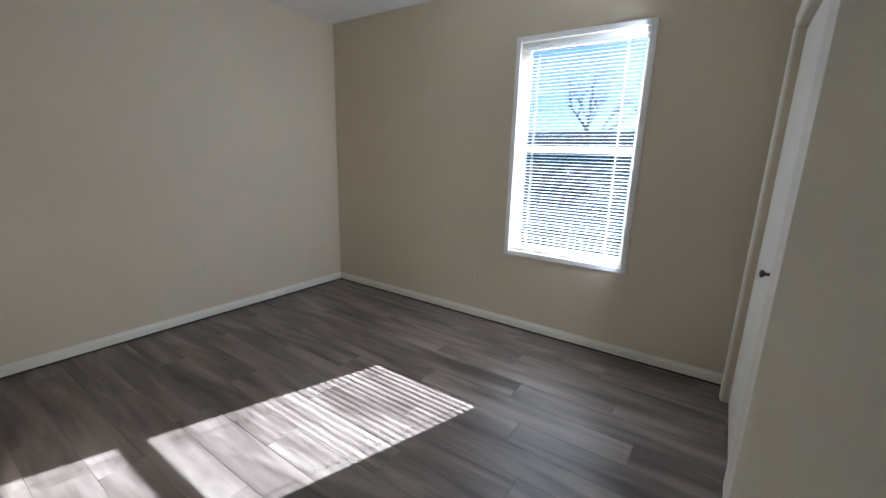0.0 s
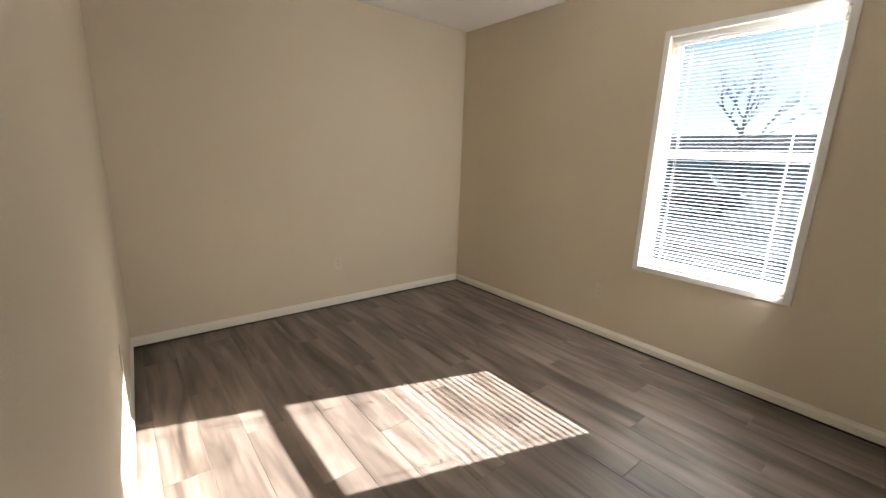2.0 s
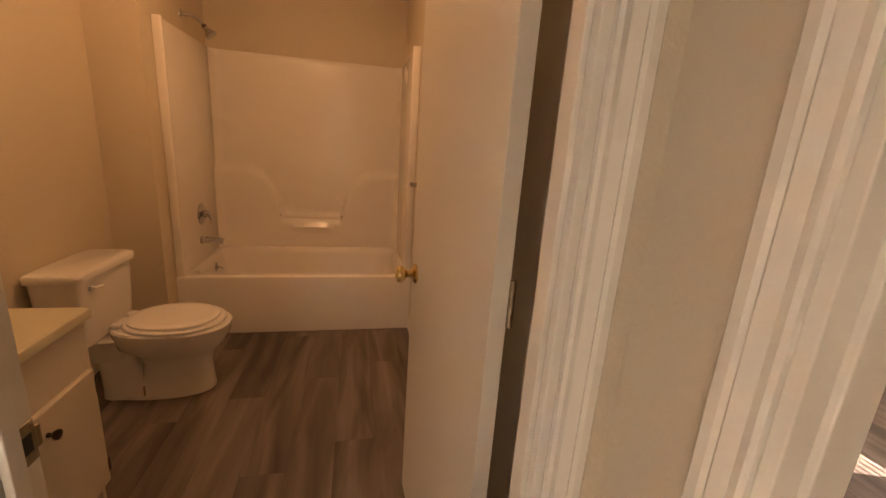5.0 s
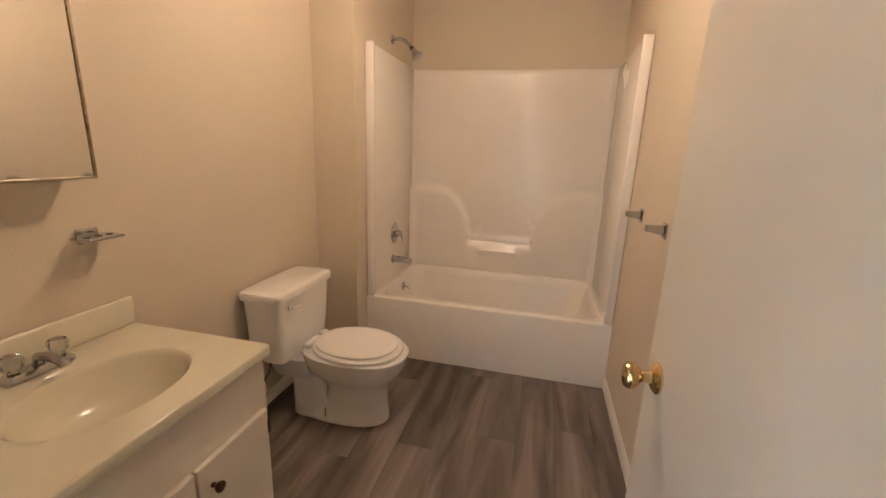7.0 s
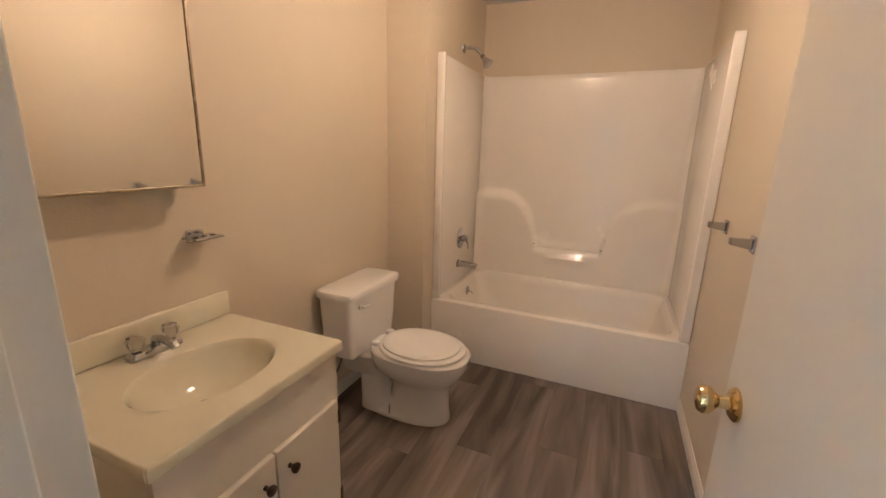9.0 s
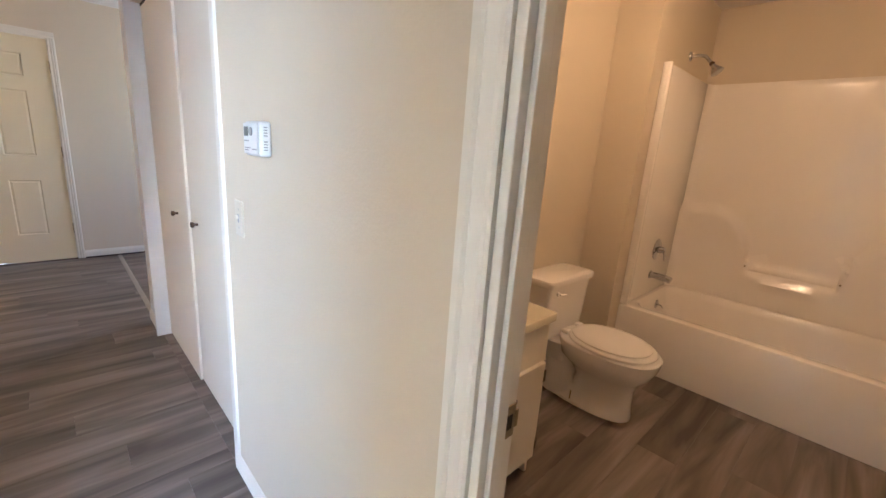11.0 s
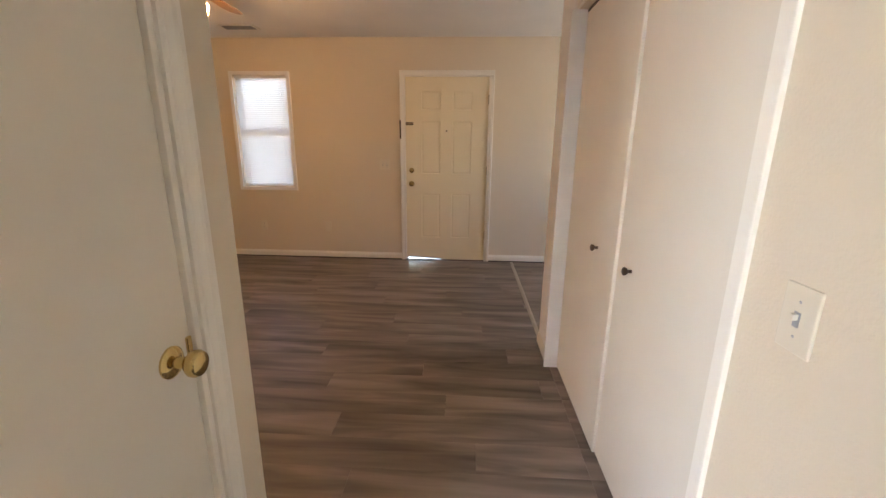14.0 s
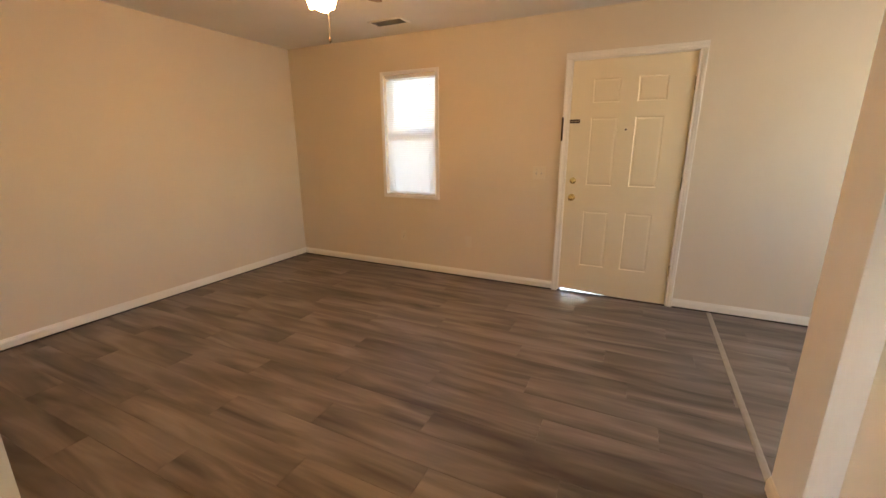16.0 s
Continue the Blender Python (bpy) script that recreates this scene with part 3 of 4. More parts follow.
# front door
def front_door():
    d = empty("door_front", (-0.81, LY1 + 0.004, 0.0))
    w, h = 0.908, 2.03
    bm = bmesh.new()
    cols = [0.0, 0.165, 0.395, 0.51, 0.74, w]
    rows = [0.0125, 0.27, 0.80, 1.01, 1.60, 1.70, 1.91, 2.05]
    grid = {}
    for i, x in enumerate(cols):
        for j, z in enumerate(rows):
            grid[i, j] = bm.verts.new((x, 0, z + (0.024 * max(0, 1 - x / 0.52) if j == 0 else 0)))
    panels = []
    for i in range(len(cols) - 1):
        for j in range(len(rows) - 1):
            f = bm.faces.new((grid[i, j], grid[i + 1, j], grid[i + 1, j + 1], grid[i, j + 1]))
            if i in (1, 3) and j in (1, 3, 5):
                panels.append(f)
    back = bmesh.ops.extrude_face_region(bm, geom=list(bm.faces))
    bmesh.ops.translate(bm, vec=(0, 0.042, 0), verts=[v for v in back["geom"] if isinstance(v, bmesh.types.BMVert)])
    front = [f for f in bm.faces if all(abs(v.co.y) < 1e-6 for v in f.verts)]
    chosen = [f for f in front if any((f.calc_center_median() - Vector((x, 0, z))).length < 0.02 for x in (0.28, 0.625) for z in (0.535, 1.305, 1.805))]
    for f in chosen:
        r = bmesh.ops.inset_individual(bm, faces=[f], thickness=0.012, depth=0)
        r = bmesh.ops.inset_individual(bm, faces=[f], thickness=0.012, depth=0)
        for v in f.verts:
            v.co.y += 0.006
        bmesh.ops.inset_individual(bm, faces=[f], thickness=0.022, depth=0)
        for v in f.verts:
            v.co.y -= 0.004
    part("door_leaf", bm, FRONT, d, "cream six-panel steel door leaf")
    knob_set(d, (0.062, 0.0, 0.905), (0, -1, 0), BRASS, 0.95)
    part("deadbolt", lathe([(0.001, 0), (0.029, 0), (0.029, -0.006), (0.022, -0.014), (0.010, -0.017), (0.001, -0.017)], 24, "y", (0.062, 0.0, 1.055)), BRASS, d, "polished brass deadbolt", True)
    part("deadbolt_turn", box(0.056, 0.068, -0.030, -0.015, 1.040, 1.070, 0.003), BRASS, d)
    part("peephole", lathe([(0.001, 0), (0.009, 0), (0.008, -0.004), (0.001, -0.004)], 16, "y", (0.455, 0.0, 1.49)), BRONZE, d, "dark peephole", True)
    for z in (0.32, 1.06, 1.82):
        part("hinge", box(0.906, 0.918, -0.010, 0.006, z - 0.05, z + 0.05, 0.003), OLDBRASS, d, "tarnished brass hinge")
    part("security_latch", box(0.0, 0.085, -0.012, -0.001, 1.548, 1.580, 0.003), BRONZE, d, "dark swing-bar guard")
    part("latch_bar", box(0.006, 0.08, -0.018, -0.012, 1.560, 1.568, 0.002), OLDBRASS, d)
    part("latch_keep", box(-0.066, -0.050, -0.030, -0.018, 1.40, 1.60, 0.003), BRONZE, d, "dark metal door guard bar")
    part("threshold", box(-0.010, 0.916, -0.012, 0.13, 0.002, 0.012, 0.003), BRONZE, d, "dark metal threshold")
    for s0, s1, s2, s3 in ((-0.012, 0.012, 0.012, 2.052), (0.896, 0.9172, 0.012, 2.052), (0.012, 0.896, 2.035, 2.052)):
        part("stop", box(s0, s1, 0.048, 0.060, s2, s3), TRIM, d)
    part("jamb", box(-0.0148, -0.004, 0.002, 0.14, 0.003, 2.058), TRIM, d)
    part("jamb", box(0.9095, 0.9178, 0.006, 0.14, 0.003, 2.058), TRIM, d)
    part("head_jamb", box(-0.004, 0.9095, 0.002, 0.14, 2.054, 2.062), TRIM, d)
    casing("x", -0.004, -1, -0.008, 0.912, 2.06, 0.055, d)
    return tagged(d, "cream six-panel front door closed with daylight beneath", "door", kind="structure")


front_door()


# ---- bathroom ----
TX0, TX1, TY0, TY1, RIM = 2.70, 3.598, -0.103, 1.413, 0.405


def bathtub():
    t = empty("bathtub", ((TX0 + TX1) / 2, (TY0 + TY1) / 2, 0))
    cx, cy = (TX0 + TX1) / 2, (TY0 + TY1) / 2
    hx, hy = (TX1 - TX0) / 2, (TY1 - TY0) / 2
    bm = bmesh.new()

    def ring(ax, ay, z, r, ox=0.0, n=10):
        pts = []
        for sx, sy, a0 in ((1, 1, 0), (-1, 1, 90), (-1, -1, 180), (1, -1, 270)):
            for k in range(n):
                a = radians(a0 + 90 * k / (n - 1))
                pts.append(bm.verts.new((ox + sx * (ax - r) + r * math.cos(a), sy * (ay - r) + r * math.sin(a), z)))
        return pts
    rings = [ring(hx, hy, 0.002, 0.004), ring(hx, hy, RIM - 0.014, 0.004), ring(hx - 0.004, hy - 0.004, RIM - 0.004, 0.006), ring(hx - 0.014, hy - 0.012, RIM, 0.012),
             ring(hx - 0.075, hy - 0.055, RIM, 0.10), ring(hx - 0.090, hy - 0.068, RIM - 0.012, 0.11), ring(hx - 0.105, hy - 0.085, RIM - 0.06, 0.12),
             ring(hx - 0.135, hy - 0.135, 0.16, 0.14), ring(hx - 0.175, hy - 0.20, 0.085, 0.13), ring(hx - 0.24, hy - 0.28, 0.070, 0.1)]
    for a, b in zip(rings, rings[1:]):
        for i in range(len(a)):
            bm.faces.new((a[i], a[(i + 1) % len(a)], b[(i + 1) % len(b)], b[i]))
    bm.faces.new(rings[-1])
    part("basin", bm, ACRYLIC, t, smooth=True)
    part("overflow_plate", lathe([(0.001, 0), (0.034, 0), (0.034, -0.004), (0.020, -0.010), (0.001, -0.010)], 24, "y", (0.0, hy - 0.098, 0.335)), CHROME, t, "chrome overflow plate", True)
    part("overflow_lever", tube([(0, hy - 0.106, 0.335), (0, hy - 0.135, 0.330), (0, hy - 0.145, 0.315)], 0.005), CHROME, t)
    return tagged(t, "white acrylic alcove bathtub with a smooth apron", "bathtub")


bathtub()


def surround():
    """Moulded wall panels over the tub, with arm-rest swells and a soap ledge."""
    s = empty("tub_surround", (TX0, TY0, RIM))
    W, D, T = TY1 - TY0, TX1 - TX0, 1.525
    g = 0.003
    for n, y0, y1 in (("side_panel", g, 0.030), ("side_panel", W - 0.030, W - g)):
        part(n, box(0.030, D - 0.030, y0, y1, 0.001, T, 0.006), ACRYLIC, s, smooth=True)
    for n, y0, y1 in (("front_flange", -0.0018, 0.052), ("front_flange", W - 0.052, W + 0.0015)):
        part(n, box(0.008, 0.036, y0, y1, 0.001, T + 0.004, 0.010, 3), ACRYLIC, s, smooth=True)
    # back panel, bulging softly below an S-shaped line
    bm = bmesh.new()
    NY, NZ = 80, 70
    vs = {}
    y_lo, y_hi = 0.0305, W - 0.0305

    def swell(y, z):
        u = abs(y - W / 2)
        e = min(1, max(0, (0.53 - u) / 0.28))
        top = 0.27 + 0.41 * math.sqrt(max(0, 1 - e * e))
        k = min(1, max(0, (top - z) / 0.07))
        bulge = 0.045 * k * k * (3 - 2 * k)
        if u < 0.255:
            edge = min(1, (0.255 - u) / 0.02)
            for zc, hz, amt in ((0.268, 0.020, 0.020), (0.168, 0.026, 0.016)):
                half = 0.255 if zc > 0.25 else 0.17
                e2 = min(1, max(0, (half - u) / 0.03))
                q = max(0, 1 - ((z - zc) / hz) ** 2)
                bulge += amt * q * e2
        corner = min(y - y_lo, y_hi - y)
        cc = max(0, 1 - corner / 0.05)
        return bulge + 0.045 * cc * cc
    for i in range(NY + 1):
        y = y_lo + (y_hi - y_lo) * i / NY
        for j in range(NZ + 1):
            z = 0.001 + (T - 0.001) * j / NZ
            lip = 0.012 if j < NZ else 0.004
            vs[i, j] = bm.verts.new((D - g - 0.014 - lip - swell(y, z), y, z))
    for i in range(NY):
        for j in range(NZ):
            bm.faces.new((vs[i, j], vs[i + 1, j], vs[i + 1, j + 1], vs[i, j + 1]))
    rim = [e for e in bm.edges if e.is_boundary]
    ex = bmesh.ops.extrude_edge_only(bm, edges=rim)
    for v in (q for q in ex["geom"] if isinstance(q, bmesh.types.BMVert)):
        v.co.x = D - g
    part("back_panel", bm, ACRYLIC, s, smooth=True)
    for y in (W / 2 - 0.25, W / 2 + 0.25):
        part("screw_cap", lathe([(0.001, 0), (0.006, 0), (0.005, -0.004), (0.001, -0.004)], 12, "x", (D - 0.085, y, 0.275)), OLDBRASS, s, "small dark fixing cap", True)
    # valve, spout
    wy = W - 0.030
    v = part("shower_valve", lathe([(0.001, 0), (0.078, 0), (0.074, -0.006), (0.050, -0.012), (0.026, -0.016), (0.022, -0.045), (0.019, -0.055), (0.001, -0.055)], 32, "y", (0.44, wy, 0.335)), CHROME, s, "chrome shower valve plate", True)
    part("lever", tube([(0.44, wy - 0.05, 0.335), (0.435, wy - 0.062, 0.30), (0.43, wy - 0.066, 0.262)], 0.008), CHROME, v, smooth=True)
    sp = part("tub_spout", tube([(0.40, wy, 0.150), (0.40, wy - 0.06, 0.150), (0.40, wy - 0.12, 0.146), (0.40, wy - 0.145, 0.138)], 0.024, 18), CHROME, s, "chrome tub spout", True)
    part("spout_collar", lathe([(0.001, 0), (0.031, 0), (0.030, -0.008), (0.001, -0.008)], 24, "y", (0.40, wy - 0.0005, 0.150)), CHROME, sp, smooth=True)
    return tagged(s, "glossy white moulded tub surround with soap ledge", "tub surround")


surround()

sh = empty("shower_head", (3.15, 1.415, 2.045))
part("escutcheon", lathe([(0.001, 0), (0.030, 0), (0.026, -0.008), (0.010, -0.012), (0.001, -0.012)], 24, "y"), CHROME, sh, smooth=True)
part("arm", tube([(0, -0.005, 0), (0.005, -0.05, 0.004), (0.012, -0.085, -0.004), (0.022, -0.125, -0.045)], 0.0105, 12), CHROME, sh, smooth=True)
part("joint", lathe([(0.001, -0.014), (0.013, -0.012), (0.017, 0), (0.013, 0.012), (0.001, 0.014)], 16, "z", (0.023, -0.130, -0.052)), BRONZE, sh, smooth=True)
hm = lathe([(0.001, 0), (0.014, 0), (0.016, -0.012), (0.024, -0.028), (0.038, -0.052), (0.040, -0.060), (0.034, -0.063), (0.001, -0.063)], 28, "z")
hm.transform(Matrix.Translation((0.023, -0.134, -0.058)) @ Euler((radians(-38), 0, 0)).to_matrix().to_4x4())
part("spray_head", hm, CHROME, sh, "dark-faced chrome spray head", True)
tagged(sh, "chrome shower head on a bent wall arm", "shower head")


def toilet():
    t = empty("toilet", (2.085, 1.655, 0))
    # tank and lid
    bm = loft([(-0.012, -0.105, 0.335, 0.190, 0.080), (-0.012, -0.105, 0.345, 0.202, 0.090), (-0.012, -0.106, 0.45, 0.214, 0.096), (-0.012, -0.107, 0.652, 0.224, 0.103)], 48, 9)
    part("tank", bm, CERAMIC, t, smooth=True)
    bm = loft([(-0.012, -0.109, 0.652, 0.228, 0.105), (-0.012, -0.110, 0.657, 0.238, 0.114), (-0.012, -0.110, 0.682, 0.240, 0.116), (-0.012, -0.110, 0.692, 0.234, 0.110), (-0.012, -0.110, 0.696, 0.217, 0.094)], 48, 10)
    part("tank_lid", bm, CERAMIC, t, smooth=True)
    lv = part("flush_lever", lathe([(0.001, 0), (0.012, 0), (0.012, -0.010), (0.001, -0.012)], 16, "y", (-0.165, -0.209, 0.615)), SEATM, t, "white flush lever", True)
    part("lever_arm", tube([(-0.165, -0.224, 0.615), (-0.14, -0.228, 0.612), (-0.105, -0.226, 0.606)], 0.006), SEATM, lv, smooth=True)
    # bowl and foot: broad trapway foot behind, waisted stem in front
    bm = loft([(0, -0.39, 0.001, 0.116, 0.245), (0, -0.39, 0.018, 0.116, 0.245), (0, -0.41, 0.035, 0.102, 0.222), (0, -0.462, 0.09, 0.086, 0.165), (0, -0.468, 0.17, 0.090, 0.160),
               (0, -0.462, 0.225, 0.118, 0.192), (0, -0.455, 0.275, 0.165, 0.245), (0, -0.46, 0.325, 0.180, 0.262), (0, -0.46, 0.368, 0.184, 0.268), (0, -0.46, 0.376, 0.176, 0.260)], 48, 2.35)
    part("bowl", bm, CERAMIC, t, smooth=True)
    part("tank_shelf", loft([(0, -0.14, 0.20, 0.085, 0.12), (0, -0.14, 0.29, 0.12, 0.125), (0, -0.14, 0.326, 0.135, 0.13), (0, -0.14, 0.3345, 0.128, 0.124)], 40, 5), CERAMIC, t, smooth=True)
    part("trapway", loft([(0, -0.23, 0.002, 0.104, 0.10), (0, -0.23, 0.05, 0.098, 0.10), (0, -0.21, 0.15, 0.080, 0.09), (0, -0.19, 0.26, 0.075, 0.08)], 36, 3), CERAMIC, t, smooth=True)
    part("seat", loft([(0, -0.475, 0.3765, 0.178, 0.222), (0, -0.475, 0.380, 0.184, 0.228), (0, -0.475, 0.390, 0.184, 0.228), (0, -0.475, 0.395, 0.178, 0.222)], 56, 2.15), SEATM, t, smooth=True)
    part("lid", loft([(0, -0.468, 0.397, 0.158, 0.198), (0, -0.468, 0.400, 0.165, 0.206), (0, -0.468, 0.407, 0.165, 0.206), (0, -0.468, 0.412, 0.155, 0.195), (0, -0.468, 0.414, 0.13, 0.165)], 56, 2.15), SEATM, t, smooth=True)
    for x in (-0.072, 0.072):
        part("seat_hinge", box(x - 0.022, x + 0.022, -0.262, -0.222, 0.378, 0.402, 0.008, 3), SEATM, t, smooth=True)
    for x in (-0.107, 0.107):
        part("floor_bolt", tube([(x, -0.34, 0.015), (x, -0.34, 0.075)], 0.004, 8), OLDBRASS, t, "tarnished floor bolt")
    part("supply_hose", tube([(-0.17, -0.10, 0.335), (-0.19, -0.09, 0.27), (-0.215, -0.06, 0.20), (-0.20, -0.03, 0.15), (-0.20, -0.010, 0.145)], 0.006), RUBBER, t, "grey braided supply hose", True)
    part("stop_valve", lathe([(0.001, 0), (0.022, 0), (0.016, -0.01), (0.012, -0.04), (0.001, -0.04)], 16, "y", (-0.20, 0.010, 0.135)), CHROME, t, smooth=True)
    return tagged(t, "white two-piece ceramic toilet with closed lid", "toilet")


toilet()


def vanity():
    v = empty("vanity_cabinet", (1.06, 1.40, 0))
    x0, x1, y0, y1, top = -0.298, 0.297, -0.247, 0.255, 0.712
    part("side_panel", box(x0, x0 + 0.016, y0 + 0.018, y1, 0.002, top), CABINET, v)
    part("side_panel", box(x1 - 0.016, x1, y0 + 0.018, y1, 0.002, top), CABINET, v)
    part("bottom_panel", box(x0 + 0.016, x1 - 0.016, y0 + 0.018, y1, 0.09, 0.105), CABINET, v)
    part("back_panel", box(x0 + 0.016, x1 - 0.016, y1 - 0.008, y1, 0.105, top), CABINET, v)
    part("toe_kick", box(x0 + 0.016, x1 - 0.016, y0 + 0.06, y0 + 0.075, 0.002, 0.09), BRONZE, v, "dark recessed toe kick")
    ff = part("face_frame", box(x0, x1, y0, y0 + 0.018, 0.53, top, 0.002), CABINET, v)
    for a, b, c, e in ((x0, x0 + 0.045, 0.09, 0.53), (x1 - 0.045, x1, 0.09, 0.53), (x0 + 0.045, x1 - 0.045, 0.09, 0.13)):
        part("frame_stile", box(a, b, y0, y0 + 0.018, c, e, 0.002), CABINET, v)
    for a, b, k in ((x0 + 0.022, -0.003, -0.045), (0.003, x1 - 0.022, 0.045)):
        d = part("door", box(a, b, y0 - 0.019, y0 - 0.001, 0.108, 0.548, 0.004), CABINET, v)
        small_knob(d, (k, y0 - 0.019, 0.475), (0, -1, 0))
        hx = a + 0.006 if k < 0 else b - 0.006
        for z in (0.17, 0.485):
            out = -0.016 if k < 0 else 0.016
            part("hinge", box(min(hx, hx + out), max(hx, hx + out), y0 - 0.021, y0 - 0.0005, z - 0.026, z + 0.026, 0.003), BRONZE, d, "dark bronze hinge")
    return tagged(v, "cream painted two-door bathroom vanity cabinet", "vanity cabinet")


vanity()


def vanity_top():
    """Cultured-marble top with its bowl moulded in, and a splash along the wall."""
    t = empty("sink_top", (1.06, 1.40, 0.7135))
    X0, X1, Y0, Y1, Z = -0.312, 0.312, -0.265, 0.268, 0.036
    bx, by, ra, rb = 0.0, -0.030, 0.205, 0.150
    bm = bmesh.new()
    n = 64
    rows = [(1.0, 0.0), (0.975, -0.004), (0.94, -0.016), (0.86, -0.052), (0.72, -0.088), (0.50, -0.112), (0.22, -0.122), (0.085, -0.124)]
    rings = []
    outer = []
    for i in range(n):
        a = 2 * math.pi * i / n
        c, s = math.cos(a), math.sin(a)
        k = min((X1 - 0.006 - bx if c > 0 else bx - X0 - 0.006) / max(abs(c), 1e-6), (Y1 - by if s > 0 else by - Y0 - 0.006) / max(abs(s), 1e-6))
        outer.append(bm.verts.new((bx + c * k, by + s * k, Z)))
    rings.append(outer)
    mid = [bm.verts.new((bx + 1.12 * ra * math.cos(2 * math.pi * i / n), by + 1.12 * rb * math.sin(2 * math.pi * i / n), Z)) for i in range(n)]
    rings.append(mid)
    for f, z in rows:
        rings.append([bm.verts.new((bx + f * ra * math.cos(2 * math.pi * i / n), by + f * rb * math.sin(2 * math.pi * i / n) + (1 - f) * 0.03, Z + z)) for i in range(n)])
    for a, b in zip(rings, rings[1:]):
        for i in range(n):
            bm.faces.new((a[i], a[(i + 1) % n], b[(i + 1) % n], b[i]))
    bm.faces.new(rings[-1])
    # corners of the slab between the outer ring and the true rectangle, and its edge
    for sx, sy in ((1, 1), (-1, 1), (-1, -1), (1, -1)):
        cx, cy = (X1 - 0.006 if sx > 0 else X0 + 0.006), (Y1 if sy > 0 else Y0 + 0.006)
        near = sorted(outer, key=lambda v: (v.co.x - cx) ** 2 + (v.co.y - cy) ** 2)
        a, b = near[0], next(v for v in near[1:] if abs(outer.index(v) - outer.index(near[0])) in (1, n - 1))
        if (a.co - Vector((cx, cy, Z))).length > 1e-4 and abs(a.co.x - b.co.x) > 1e-5 and abs(a.co.y - b.co.y) > 1e-5:
            bm.faces.new((a, b, bm.verts.new((cx, cy, Z))))
    part("basin_top", bm, MARBLE, t, smooth=True)
    r = 0.0062
    part("front_edge", box(X0, X1, Y0, Y0 + 0.010, 0.0, Z + 0.0006, 0.006, 3), MARBLE, t, smooth=True)
    part("side_edge", box(X0, X0 + 0.010, Y0 + 0.010, Y1, 0.0, Z + 0.0006, 0.004, 3), MARBLE, t, smooth=True)
    part("side_edge", box(X1 - 0.010, X1, Y0 + 0.010, Y1, 0.0, Z + 0.0006, 0.004, 3), MARBLE, t, smooth=True)
    part("backsplash", box(X0, X1, Y1 - 0.020, Y1, Z + 0.0008, Z + 0.095, 0.007, 3), MARBLE, t, smooth=True)
    part("drain", lathe([(0.001, 0.004), (0.012, 0.005), (0.020, 0.003), (0.023, 0.0), (0.001, -0.001)], 24, "z", (bx, by + 0.03, Z - 0.123)), OLDBRASS, t, "tarnished metal drain", True)
    return tagged(t, "cream cultured-marble vanity top with oval basin", "sink")


vanity_top()

fa = empty("faucet", (1.06, 1.598, 0.7500))
part("base", loft([(0, 0, 0, 0.078, 0.026), (0, 0, 0.012, 0.078, 0.026), (0, 0, 0.022, 0.068, 0.020)], 32, 5), CHROME, fa, smooth=True)
part("spout", tube([(0, 0.0, 0.015), (0, -0.010, 0.045), (0, -0.045, 0.052), (0, -0.090, 0.045), (0, -0.100, 0.034)], 0.0125, 14), CHROME, fa, smooth=True)
for x in (-0.051, 0.051):
    h = part("handle", lathe([(0.001, 0.022), (0.012, 0.022), (0.014, 0.030), (0.022, 0.040), (0.025, 0.056), (0.021, 0.068), (0.001, 0.070)], 10, "z", (x, 0, 0)), CLEAR, fa, "clear faceted acrylic tap handle")
    part("handle_cap", lathe([(0.001, 0.070), (0.012, 0.070), (0.011, 0.073), (0.001, 0.0735)], 16, "z", (x, 0, 0)), OLDBRASS, h, smooth=True)
tagged(fa, "chrome basin faucet with clear acrylic handles", "faucet")

mc = empty("medicine_cabinet", (0.99, 1.668, 1.238))
part("box_body", box(-0.268, 0.268, -0.090, 0, 0.006, 0.72, 0.002), WHITEP, mc)
part("mirror", box(-0.266, 0.266, -0.098, -0.0915, 0.010, 0.716), MIRROR, mc, "plain mirror door")
for b in ((-0.274, -0.266, 0.002, 0.724), (0.266, 0.274, 0.002, 0.724), (-0.266, 0.266, 0.002, 0.010), (-0.266, 0.266, 0.716, 0.724)):
    part("mirror_frame", box(b[0], b[1], -0.102, -0.0905, b[2], b[3], 0.002), OLDBRASS, mc, "thin dull metal frame")
tagged(mc, "mirrored medicine cabinet with thin metal frame", "medicine cabinet")

sd = empty("toothbrush_holder", (1.275, 1.668, 1.065))
part("plate", box(-0.030, 0.030, -0.010, 0, -0.020, 0.022, 0.003), CHROME, sd)
bm = box(-0.052, 0.052, -0.085, -0.010, -0.004, 0.004, 0.003)
part("shelf", bm, CHROME, sd)
for x in (-0.032, 0, 0.032):
    part("brush_hole", lathe([(0.001, 0.0042), (0.009, 0.0042), (0.009, 0.005), (0.001, 0.005)], 14, "z", (x, -0.05, 0)), DARK, sd)
tagged(sd, "chrome wall-mounted toothbrush holder", "toothbrush holder")


def towel_post(x):
    p = empty("towel_bar_bracket", (x, HY, 1.085))
    part("plate", box(-0.026, 0.026, 0, 0.008, -0.030, 0.030, 0.004, 2), CHROME, p)
    bm = bmesh.new()
    add_box(bm, -0.014, 0.014, 0.006, 0.075, -0.014, 0.014, 0.005)
    for v in bm.verts:
        k = (v.co.y - 0.006) / 0.069
        v.co.z = v.co.z * (1.35 - 0.5 * k) + 0.006 * k
    part("arm", bm, CHROME, p)
    return tagged(p, "chrome towel bar bracket without its bar", "towel bracket", "towel bar brackets")


towel_post(2.04)
towel_post(2.43)

